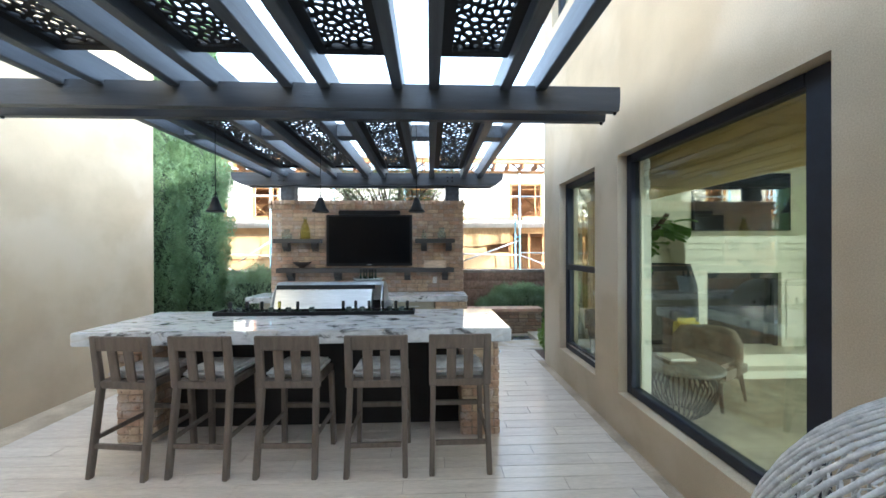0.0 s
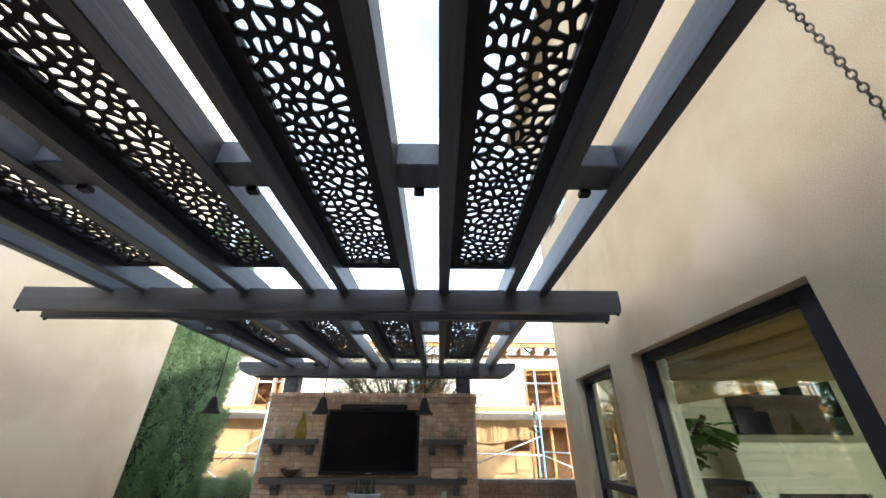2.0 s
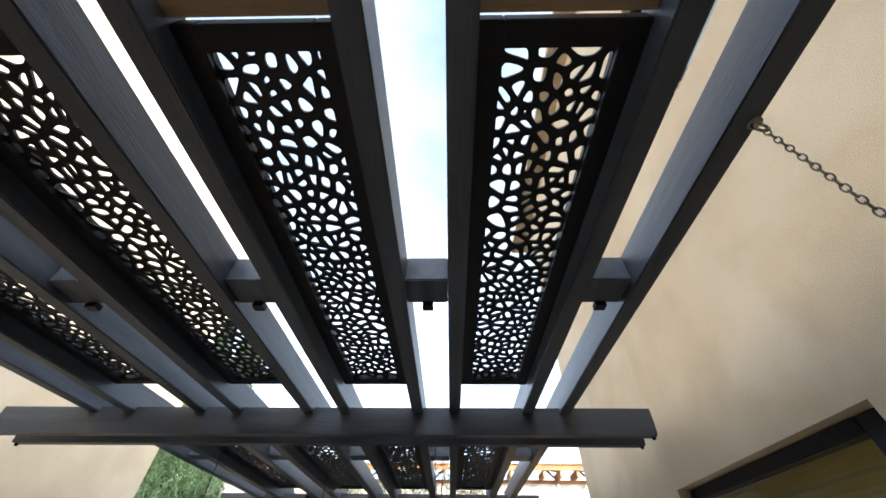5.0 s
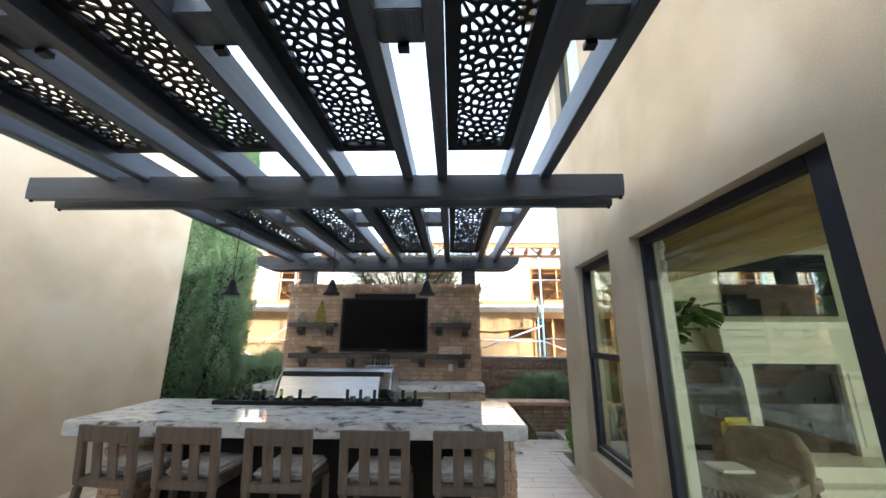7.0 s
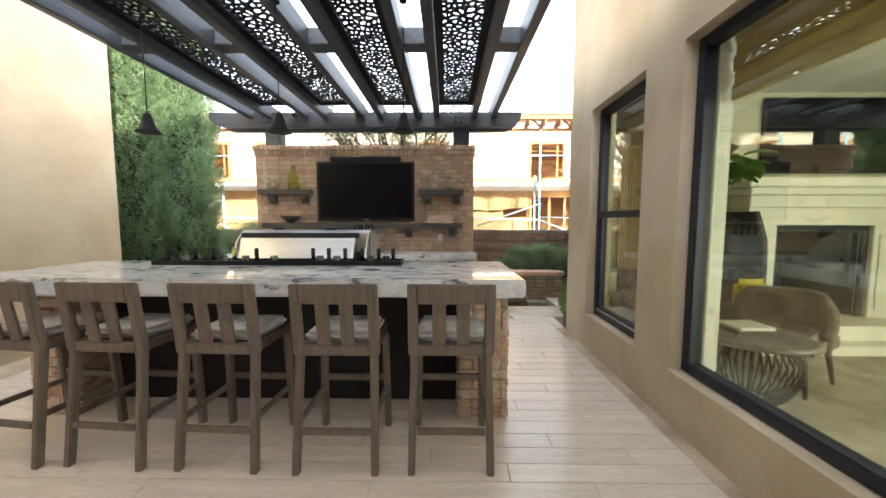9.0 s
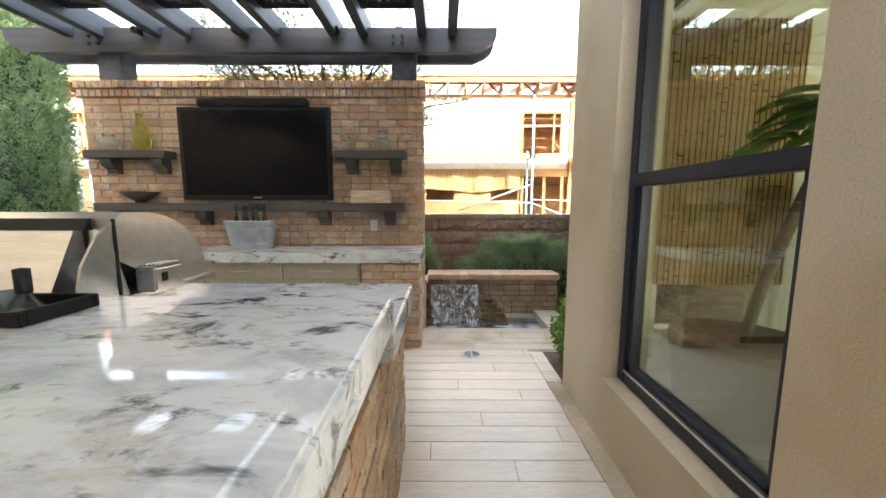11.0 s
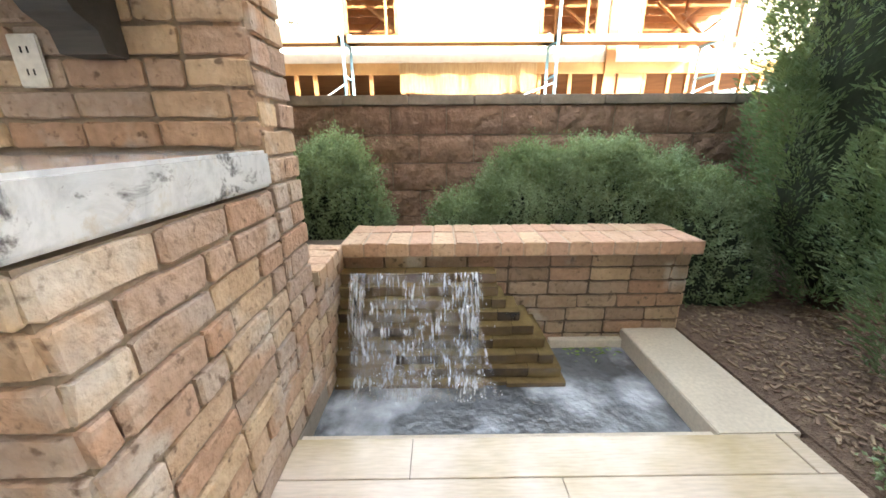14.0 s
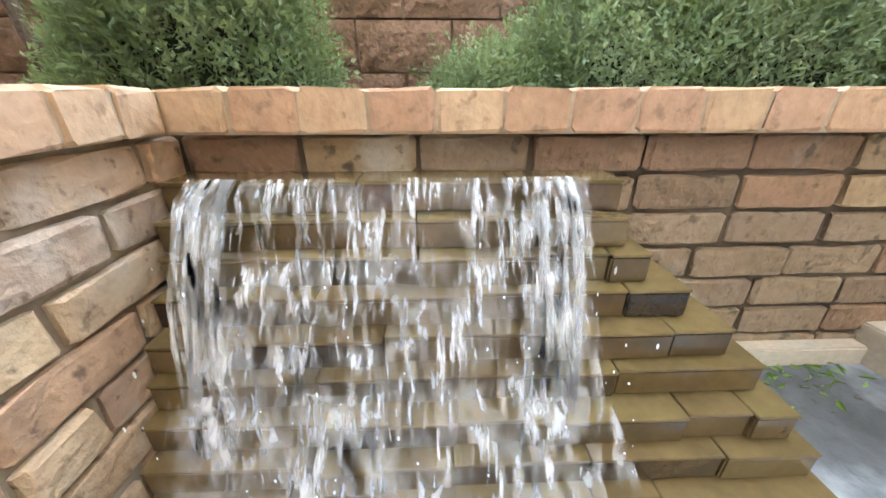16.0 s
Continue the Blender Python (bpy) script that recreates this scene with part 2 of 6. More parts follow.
CONCRETE = material("concrete", (0.56, 0.50, 0.40), 0.8, second=(0.50, 0.44, 0.35), scale=5, fine=70, bump=0.15)
BLOCK = material("split_face_block", (0.33, 0.215, 0.16), 0.95, second=(0.24, 0.155, 0.115), scale=14, fine=50, bump=0.9, depth=0.02, pieces=0.14, specular=0.15)
BLOCKCAP = material("block_cap", (0.36, 0.30, 0.245), 0.9, scale=8, fine=60, bump=0.3)
EARTH = material("ground_earth", (0.16, 0.13, 0.10), 0.95, scale=1.2, fine=9, bump=0.4)


def marble():
    m = bpy.data.materials.new("veined_granite")
    m.use_nodes = True
    t = m.node_tree
    b = t.nodes["Principled BSDF"]
    geo = t.nodes.new("ShaderNodeNewGeometry")

    def noise_ramp(scale, detail, distortion, low, high, stretch):
        mp = t.nodes.new("ShaderNodeMapping")
        mp.inputs["Scale"].default_value = stretch
        mp.inputs["Rotation"].default_value = (0, 0, 0.5)
        t.links.new(geo.outputs["Position"], mp.inputs[0])
        n = t.nodes.new("ShaderNodeTexNoise")
        n.inputs["Scale"].default_value, n.inputs["Detail"].default_value = scale, detail
        n.inputs["Distortion"].default_value, n.inputs["Roughness"].default_value = distortion, 0.70
        t.links.new(mp.outputs[0], n.inputs["Vector"])
        r = t.nodes.new("ShaderNodeMapRange")
        r.inputs["From Min"].default_value, r.inputs["From Max"].default_value = low, high
        t.links.new(n.outputs["Fac"], r.inputs["Value"])
        return r.outputs[0]

    def mixed(a, colour, factor):
        mx = t.nodes.new("ShaderNodeMix")
        mx.data_type = "RGBA"
        t.links.new(factor, mx.inputs["Factor"])
        if isinstance(a, tuple):
            mx.inputs["A"].default_value = (*a, 1)
        else:
            t.links.new(a, mx.inputs["A"])
        mx.inputs["B"].default_value = (*colour, 1)
        return mx.outputs["Result"]

    c = mixed((0.66, 0.665, 0.67), (0.45, 0.46, 0.475), noise_ramp(4.5, 9, 0.8, 0.45, 0.66, (1, 1.9, 1.5)))
    c = mixed(c, (0.50, 0.435, 0.34), noise_ramp(3.8, 9, 1.0, 0.56, 0.70, (1, 1.9, 1.5)))
    c = mixed(c, (0.12, 0.115, 0.115), noise_ramp(5.0, 15, 0.7, 0.535, 0.625, (1, 1.9, 1.9)))
    c = mixed(c, (0.20, 0.19, 0.18), noise_ramp(46, 6, 0.4, 0.66, 0.72, (1, 1, 1)))
    t.links.new(c, b.inputs["Base Color"])
    b.inputs["Roughness"].default_value = 0.045
    return m


MARBLE = marble()


# ---- mesh helpers ----
def box(bm, x0, x1, y0, y1, z0, z1, bevel=0.0, rot=None):
    v = [bm.verts.new((x, y, z)) for x in (x0, x1) for y in (y0, y1) for z in (z0, z1)]
    faces = [bm.faces.new([v[i] for i in f]) for f in ((0, 1, 3, 2), (4, 6, 7, 5), (0, 4, 5, 1), (2, 3, 7, 6), (0, 2, 6, 4), (1, 5, 7, 3))]
    if rot:
        bmesh.ops.transform(bm, matrix=rot, verts=v)
    if bevel:
        edges = {e for f in faces for e in f.edges}
        bmesh.ops.bevel(bm, geom=list(edges), offset=bevel, segments=2, affect="EDGES")
    return bm


def boxes(*rows, bevel=0.0):
    bm = bmesh.new()
    for r in rows:
        box(bm, *r, bevel=bevel)
    return bm


def rod(bm, a, b, r0, r1=None, n=12):
    a, b = Vector(a), Vector(b)
    r1 = r0 if r1 is None else r1
    q = (b - a).to_track_quat("Z", "Y")
    rings = []
    for p, r in ((a, r0), (b, r1)):
        rings.append([bm.verts.new(p + q @ Vector((r * math.cos(i * math.tau / n), r * math.sin(i * math.tau / n), 0))) for i in range(n)])
    for i in range(n):
        f = bm.faces.new((rings[0][i], rings[0][(i + 1) % n], rings[1][(i + 1) % n], rings[1][i]))
        f.smooth = True
    bm.faces.new(rings[0][::-1])
    bm.faces.new(rings[1])
    return bm


def lathe(bm, profile, centre=(0, 0, 0), n=20, smooth=True):
    """Turns rows of (radius, height) about z."""
    c = Vector(centre)
    rings = [[bm.verts.new(c + Vector((r * math.cos(i * math.tau / n), r * math.sin(i * math.tau / n), z))) for i in range(n)] for r, z in profile]
    for a, b in zip(rings, rings[1:]):
        for i in range(n):
            f = bm.faces.new((a[i], a[(i + 1) % n], b[(i + 1) % n], b[i]))
            f.smooth = smooth
    if profile[0][0] > 1e-4:
        bm.faces.new(rings[0][::-1])
    if profile[-1][0] > 1e-4:
        bm.faces.new(rings[-1])
    return bm


def mesh_of(bm, name, mat):
    bmesh.ops.recalc_face_normals(bm, faces=bm.faces)
    me = bpy.data.meshes.new(name)
    bm.to_mesh(me)
    bm.free()
    me.materials.append(mat)
    return me


def part(name, bm, mat, parent=None, label="", m=None):
    ob = new(name, mesh_of(bm, name, mat))
    if parent is not None:
        ob.parent = parent
    if m is not None:
        ob.matrix_basis = m
    if label:
        tagged(ob, label)
    return ob


def thing(name, label, category, at=(0, 0, 0), group="", kind=""):
    ob = new(name)
    ob.empty_display_size = 0.1
    ob.location = at
    return tagged(ob, label, category, group, kind)


def structure(name, bm, mat, label, category="wall"):
    return tagged(part(name, bm, mat), label, category, kind="structure")


def wall_with_openings(bm, x0, x1, y0, y1, z0, z1, openings):
    """A wall along y between x0 and x1, with openings (ya, yb, za, zb) through it, in order along y."""
    at = y0
    for ya, yb, za, zb in openings:
        box(bm, x0, x1, at, ya, z0, z1)
        box(bm, x0, x1, ya, yb, z0, za)
        box(bm, x0, x1, ya, yb, zb, z1)
        at = yb
    box(bm, x0, x1, at, y1, z0, z1)
    return bm


# ---- setting ----
ground = structure("ground", boxes((-60, 60, -40, 5.5, -0.4, -0.02), (-60, -5.9, 5.5, 60, -0.4, -0.02), (3.0, 60, 5.5, 60, -0.4, -0.02), (-5.9, 3.0, 8.3, 60, -0.4, -0.02)), EARTH, "bare brown earth round the house", "ground")
floor = structure("floor", boxes((-5.495, -0.108, -1.5, 5.41, -0.12, -0.006), (-5.495, -0.115, 5.41, 6.60, -0.12, -0.006), (-0.115, 0.52, 5.97, 6.598, -0.12, -0.006), (-4.9, -1.12, 6.6, 7.0, -0.12, -0.006)), GROUT, "grey grout bed under pale wood-look plank tiles", "floor")
soil = structure("planting_bed", boxes((-5.9, 3.2, 7.54, 8.40, -0.39, 0.02), (-5.9, -1.41, 7.0, 7.54, -0.39, 0.02), (0.562, 3.2, 5.45, 7.54, -0.3, 0.0), (-0.112, 0.562, 5.42, 5.965, -0.3, -0.01), (0.525, 0.562, 5.965, 6.59, -0.3, -0.01), (-10.4, -4.91, 5.6, 8.4, -0.1, 0.03)), SOIL, "dark bark mulch in the planting beds", "soil")

BW = (1.53, 3.28, 0.37, 2.585)
SW = (3.73, 4.75, 0.37, 2.585)
UPW = ((-0.6, 1.08, 4.75, 6.2), (4.0, 5.0, 4.85, 6.2))
right = bmesh.new()
wall_with_openings(right, 0.0, 0.22, -1.5, 5.36, -0.05, 3.6, [BW, SW])
wall_with_openings(right, 0.0, 0.22, -1.5, 5.36, 3.6, 7.70, UPW)
rod(right, (0.045, 5.36, -0.05), (0.045, 5.36, 7.70), 0.045, n=24)
box(right, 0.045, 0.22, 5.36, 5.405, -0.05, 7.70)
box(right, 0.22, 0.45, 5.25, 5.405, 0.10, 7.70)
box(right, 0.45, 1.35, 5.25, 5.405, 0.10, 0.45)
box(right, 0.45, 1.35, 5.25, 5.405, 2.45, 7.70)
box(right, 1.35, 9.0, 5.25, 5.405, 0.10, 7.70)
box(right, 8.8, 9.0, -1.5, 5.25, 0.10, 7.70)
box(right, 0.22, 9.0, -1.7, -1.5, 0.10, 7.70)
wall_house = structure("wall_house", right, STUCCO, "tan sand-finish stucco house wall with deep window openings")
# Unseen block, added to cut the sun off the neighbouring wall.
structure("wall_house_rear", boxes((0.0, 9.0, -14.0, -1.76, 0.0, 7.85)), STUCCO, "unseen tan block added to keep sun off the neighbouring wall")
structure("edge_strip_house", boxes((-0.104, 0.0, -1.5, 5.40, -0.12, -0.006)), STUCCO_BASE, "narrow tan gravel-finish strip along the house wall", "edging")
left = boxes((-6.2, -5.9, -1.5, 5.5, -0.05, 7.8), (-12, -6.2, 5.3, 5.5, 0.1, 7.8))
wall_left = structure("wall_neighbour", left, STUCCO, "tan stucco wall of the neighbouring house")
structure("edge_strip_neighbour", boxes((-5.9, -5.50, -1.5, 5.6, -0.12, -0.015)), STUCCO_BASE, "tan concrete strip along the neighbouring wall", "edging")
back = boxes((-6.2, -3.3, -1.75, -1.5, 0, 3.5), (-0.9, 0.22, -1.75, -1.5, 0, 3.5), (-3.3, -0.9, -1.75, -1.5, 2.3, 3.5))
structure("wall_rear", back, STUCCO, "tan stucco rear wall of the house with a doorway")
# Height sets the sun's shade line; the rear slab is an unseen blocker.
structure("roof_house", boxes((-0.3, 9.5, -1.6, 5.9, 7.702, 7.80), (-0.3, 9.5, -14.2, -1.6, 7.852, 7.95)), STUCCO_BASE, "flat tan roof edge of the house, with an unseen sun-blocking rear slab", "roof")
structure("floor_hall", boxes((-4, 0, -6, -1.5, -0.1, 0.0)), TILE, "pale tiled floor behind the doorway", "floor")
structure("wall_hall", boxes((-4.1, -4, -6, -1.75, 0, 2.6), (-0.2, -0.1, -6, -1.75, 0, 2.6), (-4, -0.2, -6.1, -6, 0, 2.6)), STUCCO, "plain wall behind the doorway")
structure("ceiling_hall", boxes((-4.1, -0.1, -6.1, -1.75, 2.6, 2.7)), WHITE, "plain white ceiling behind the doorway", "ceiling")


# ---- windows ----
def window(name, y0, y1, z0, z1, label, rail=None, x=0.085, near=0.075):
    w = thing(name, label, "window", (0, 0, 0), kind="structure")
    f = 0.075
    bm = boxes((x, x + 0.09, y0 + 0.004, y0 + near, z0 + 0.004, z1 - 0.004), (x, x + 0.09, y1 - f, y1 - 0.004, z0 + 0.004, z1 - 0.004),
               (x, x + 0.09, y0 + near, y1 - f, z0 + 0.004, z0 + f), (x, x + 0.09, y0 + near, y1 - f, z1 - f, z1 - 0.004), bevel=0.006)
    part("window_frame", bm, FRAME, w, "dark bronze painted frame")
    if rail:
        part("meeting_rail", boxes((x - 0.01, x + 0.06, y0 + f - 0.01, y1 - f + 0.01, rail - 0.03, rail + 0.035), bevel=0.005), FRAME, w)
        part("sash_frame", boxes((x + 0.015, x + 0.05, y0 + f, y0 + f + 0.035, z0 + f, rail), (x + 0.015, x + 0.05, y1 - f - 0.035, y1 - f, z0 + f, rail),
                           (x + 0.015, x + 0.05, y0 + f, y1 - f, z0 + f, z0 + f + 0.04)), FRAME, w)
        part("sill_track", boxes((x - 0.006, x + 0.012, y0 + f, y1 - f, z0 + f, z0 + f + 0.012)), STEEL, w, "bare aluminium sash track")
    for a, b in ([(z0 + f, z1 - f)] if not rail else [(z0 + f, rail - 0.02), (rail + 0.02, z1 - f)]):
        p = part("pane", boxes((x + 0.04, x + 0.044, y0 + f - 0.01, y1 - f + 0.01, a - 0.01, b + 0.01)), PANE, w)
        p.visible_shadow = False
    return w


window("window_1", *BW, "large fixed window with a dark bronze frame", near=0.185)
window("window_2", *SW, "single-hung window with a dark bronze frame", rail=1.47)
for i, (a, b, c, d) in enumerate(UPW):
    window("window_%d" % (3 + i), a, b, c, d, "upper-floor window with a dark frame in the stucco wall")

# room behind the windows
ROOMWALL = material("room_paint", (0.62, 0.60, 0.48), 0.8, scale=1, fine=20, spread=0.04, bump=0.03)
CARPET = material("carpet", (0.42, 0.37, 0.28), 0.95, scale=4, fine=200, bump=0.3)
# Far wall left open at x 4.5, out of view, for the fill lamp.
structure("wall_room", boxes((0.22, 4.6, -1.5, -1.4, 0, 2.9), (4.5, 4.6, -1.4, -0.6, 0, 2.9), (4.5, 4.6, 2.2, 5.2, 0, 2.9), (4.5, 4.6, -0.6, 2.2, 2.4, 2.9), (1.35, 4.5, 5.15, 5.24, 0, 2.9), (0.22, 0.45, 5.15, 5.24, 0, 2.9), (0.45, 1.35, 5.15, 5.24, 0, 0.45), (0.45, 1.35, 5.15, 5.24, 2.45, 2.9)), ROOMWALL, "cream painted wall inside the room")
structure("floor_room", boxes((0.22, 4.5, -1.4, 5.2, 0.0, 0.05)), CARPET, "beige carpet inside the room", "floor")
structure("ceiling_room", boxes((0.22, 4.6, -1.5, 5.25, 2.9, 3.0)), WHITE, "white ceiling inside the room", "ceiling")

# Fill lamp added to brighten the room; no real door stands behind it.
room_fill = new("patio_door_daylight", bpy.data.lights.new("patio_door_daylight", "AREA"))
room_fill.data.shape, room_fill.data.size, room_fill.data.size_y, room_fill.data.energy, room_fill.data.color = "RECTANGLE", 2.7, 2.3, 32.0, (1.0, 0.96, 0.84)
room_fill.matrix_world = look((4.55, 0.8, 1.2), (0, 0.8, 1.2))

# ---- pergola ----
def timber(name, x0, x1, y0, y1, z0, z1, parent, label=""):
    return part(name, boxes((x0, x1, y0, y1, z0, z1), bevel=0.006), TIMBER, parent, label)


RAFTERS = [-4.568 + 0.9 * i + d for i in range(5) for d in (-0.152, 0.152)]
pergola = thing("pergola", "dark-stained timber pergola carried by the walls and a brick wall", "pergola")


def shaped_beam(name, x0, x1, y0, y1, z0, z1, tail):
    """A beam with ends cut back below, to a shallow curve."""
    bm = bmesh.new()
    zs = [(0.0, 0.0), (0.35, 0.10), (0.7, 0.45), (1.0, 1.0)]
    prof = [(x0, z1), (x1, z1)] + [(x1 - tail * s, z1 - (z1 - z0) * (0.3 + 0.7 * u)) for u, s in zs] + [(x0 + tail * s, z1 - (z1 - z0) * (0.3 + 0.7 * u)) for u, s in zs[::-1]]
    a = [bm.verts.new((x, y0, z)) for x, z in prof]
    b = [bm.verts.new((x, y1, z)) for x, z in prof]
    bm.faces.new(a)
    bm.faces.new(b[::-1])
    for i in range(len(prof)):
        j = (i + 1) % len(prof)
        bm.faces.new((a[j], a[i], b[i], b[j]))
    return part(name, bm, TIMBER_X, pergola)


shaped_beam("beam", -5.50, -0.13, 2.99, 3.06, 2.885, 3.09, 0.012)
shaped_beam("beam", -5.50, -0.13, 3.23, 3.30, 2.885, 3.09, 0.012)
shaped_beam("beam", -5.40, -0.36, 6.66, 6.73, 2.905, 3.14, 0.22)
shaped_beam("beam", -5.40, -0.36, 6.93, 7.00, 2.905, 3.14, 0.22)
for x in RAFTERS:
    timber("rafter", x - 0.045, x + 0.045, -1.49, 7.05, 3.05, 3.25, pergola)
for i in range(5):
    a = RAFTERS[2 * i]
    for y in (1.34, 4.35):
        timber("blocking", a + 0.046, a + 0.258, y, y + 0.19, 3.083, 3.235, pergola)
for x in (-0.16, -5.47):
    for y in (3.025, 3.265):
        part("bolt_head", rod(bmesh.new(), (x, y, 2.866), (x, y, 2.886), 0.012, 0.016, 10), BLACK, pergola)
for x in (-4.41, -1.32):
    timber("post", x - 0.13, x + 0.13, 6.735, 6.925, 2.60, 3.12, pergola)



def voronoi_cells(w, h, nx, ny, seed):
    """Cells of a jittered grid over w x h: each a ring of corners, clipped to the sheet."""
    r = random.Random(seed)
    pts = {(i, j): ((i + 0.5 + r.uniform(-0.46, 0.46)) * w / nx, (j + 0.5 + r.uniform(-0.46, 0.46)) * h / ny) for i in range(nx) for j in range(ny) if r.random() > 0.2}
    cells = []
    for (i, j), (px, py) in pts.items():
        poly = [(0, 0), (w, 0), (w, h), (0, h)]
        for di in range(-3, 4):
            for dj in range(-3, 4):
                q = pts.get((i + di, j + dj))
                if q is None or (di, dj) == (0, 0):
                    continue
                mx, my, nx_, ny_ = (px + q[0]) / 2, (py + q[1]) / 2, q[0] - px, q[1] - py
                out = []
                for a, b in zip(poly, poly[1:] + poly[:1]):
                    da, db = (a[0] - mx) * nx_ + (a[1] - my) * ny_, (b[0] - mx) * nx_ + (b[1] - my) * ny_
                    if da <= 0:
                        out.append(a)
                    if da * db < 0:
                        s = da / (da - db)
                        out.append((a[0] + s * (b[0] - a[0]), a[1] + s * (b[1] - a[1])))
                poly = out
        cells.append(poly)
    return cells


def pebble_sheet(w, h, nx, ny, seed, t=0.010):
    """A metal sheet cut through with rounded pebble-shaped holes."""
    verts, faces = [], []
    r = random.Random(seed + 1)
    for poly in voronoi_cells(w, h, nx, ny, seed):
        ring = []
        for a, b in zip(poly, poly[1:] + poly[:1]):
            ring += [np.array(a) + (np.array(b) - np.array(a)) * k / 3 for k in range(3)]
        ring = np.array(ring)
        hole = ring.copy()
        c = hole.mean(0)
        off = hole - c
        far = np.linalg.norm(off, axis=1, keepdims=True)
        hole = c + off * np.maximum(0.25, (far - 0.011) / np.maximum(far, 1e-4)) * r.uniform(0.70, 0.97)
        for _ in range(2):
            hole = 0.5 * hole + 0.25 * (np.roll(hole, 1, 0) + np.roll(hole, -1, 0))
        n, b = len(ring), len(verts)
        for z in (0.0, t):
            verts += [(x, y, z) for x, y in ring] + [(x, y, z) for x, y in hole]
        for k in range(n):
            m = (k + 1) % n
            faces += [(b + m, b + k, b + n + k, b + n + m), (b + 2 * n + k, b + 2 * n + m, b + 3 * n + m, b + 3 * n + k),
                      (b + n + m, b + n + k, b + 3 * n + k, b + 3 * n + m)]
    me = bpy.data.meshes.new("pebble_sheet")
    me.from_pydata(verts, [], faces)
    weld = bmesh.new()
    weld.from_mesh(me)
    bmesh.ops.remove_doubles(weld, verts=weld.verts, dist=0.0004)
    weld.to_mesh(me)
    weld.free()
    me.materials.append(BLACK)
    return me


SHEETS = [pebble_sheet(0.40, 2.25, 8, 38, 5), pebble_sheet(0.40, 2.62, 8, 45, 6)]
for k, (ya, yb) in enumerate(((0.26, 2.66), (3.44, 6.32))):
    for i in range(4):
        xa, xb = RAFTERS[2 * i + 1] + 0.05, RAFTERS[2 * i + 2] - 0.05
        sh = thing("pergola_screen", "black metal shade screen cut with pebble-shaped holes", "shade screen", group="shade screens of the pergola")
        for r in ((xa, xa + 0.075, ya, yb), (xb - 0.075, xb, ya, yb), (xa + 0.075, xb - 0.075, ya, ya + 0.075), (xa + 0.075, xb - 0.075, yb - 0.075, yb)):
            part("frame", boxes((*r, 3.14, 3.20), bevel=0.003), BLACK, sh)
        ob = new("perforated_sheet", SHEETS[k])
        ob.parent = sh
        w, l = xb - xa - 0.13, yb - ya - 0.13
        base = Matrix.Translation((xa + 0.065, ya + 0.065, 3.165)) @ Matrix.Diagonal((w / 0.40, l / (2.25, 2.62)[k], 1, 1))
        if i % 2:
            base = Matrix.Translation((xb - 0.065, yb - 0.065, 3.165)) @ Matrix.Diagonal((-w / 0.40, -l / (2.25, 2.62)[k], 1, 1))
        ob.matrix_basis = base

RAWWOOD = material("raw_board", (0.36, 0.27, 0.16), 0.7, second=(0.28, 0.20, 0.11), scale=4, fine=30, stretch=(0.5, 5, 5), bump=0.2)
for i in range(4):
    part("end_board", boxes((RAFTERS[2 * i + 1] + 0.048, RAFTERS[2 * i + 2] - 0.048, 0.20, 0.245, 3.15, 3.225)), RAWWOOD, pergola, "pale unpainted timber board")

bolt = bmesh.new()
rod(bolt, (0, -0.012, 0), (0, 0.0, 0), 0.018, 0.016, 10)
BOLT = mesh_of(bolt, "bolt", BLACK)
for cx in (-4.48, -1.37):
    for dx in (-0.045, 0.045):
        for z in (2.985, 3.055):
            ob = new("bolt", BOLT)
            ob.parent = pergola
            ob.location = (cx + dx, 6.66, z)
for i in range(5):
    part("blocking_clip", boxes((RAFTERS[2 * i] + 0.125, RAFTERS[2 * i] + 0.18, 1.515, 1.56, 3.055, 3.084)), BLACK, pergola)
for x in (-3.98, -2.98, -1.98):
    spot = thing("spot_light", "small black garden spotlight fixed on the pergola beam", "spotlight", (x, 6.62, 3.09), group="spotlights on the beam")
    part("bracket", boxes((-0.012, 0.012, -0.01, 0.04, -0.03, 0.05)), BLACK, spot)
    part("lamp_head", rod(bmesh.new(), (0, -0.055, -0.015), (0, 0.03, 0.02), 0.034, 0.026, 14), BLACK, spot)

# ---- brick work ----
def brick_mesh(l, d, h, seed, mat):
    """A hand-pressed brick: chamfered, with wavering arrises."""
    rnd = random.Random(seed)
    bm = bmesh.new()
    c = 0.0035
    rings = []
    for u, shrink in ((-1, c), (-0.9, 0), (-0.3, 0), (0.3, 0), (0.9, 0), (1, c)) if l > 0.12 else ((-1, c), (-0.85, 0), (0.85, 0), (1, c)):
        y, z = d / 2 - shrink, h / 2 - shrink
        rings.append([bm.verts.new((u * l / 2 + rnd.uniform(-1, 1) * 0.003, p + rnd.uniform(-1, 1) * 0.003, q + rnd.uniform(-1, 1) * 0.0028))
                      for p, q in ((-y, -z + c), (-y, z - c), (-y + c, z), (y - c, z), (y, z - c), (y, -z + c), (y - c, -z), (-y + c, -z))])
    for p, q in zip(rings, rings[1:]):
        for i in range(8):
            bm.faces.new((p[i], p[(i + 1) % 8], q[(i + 1) % 8], q[i]))
    bm.faces.new(rings[0][::-1])
    bm.faces.new(rings[-1])
    return mesh_of(bm, "brick", mat)


BRICKS = {}


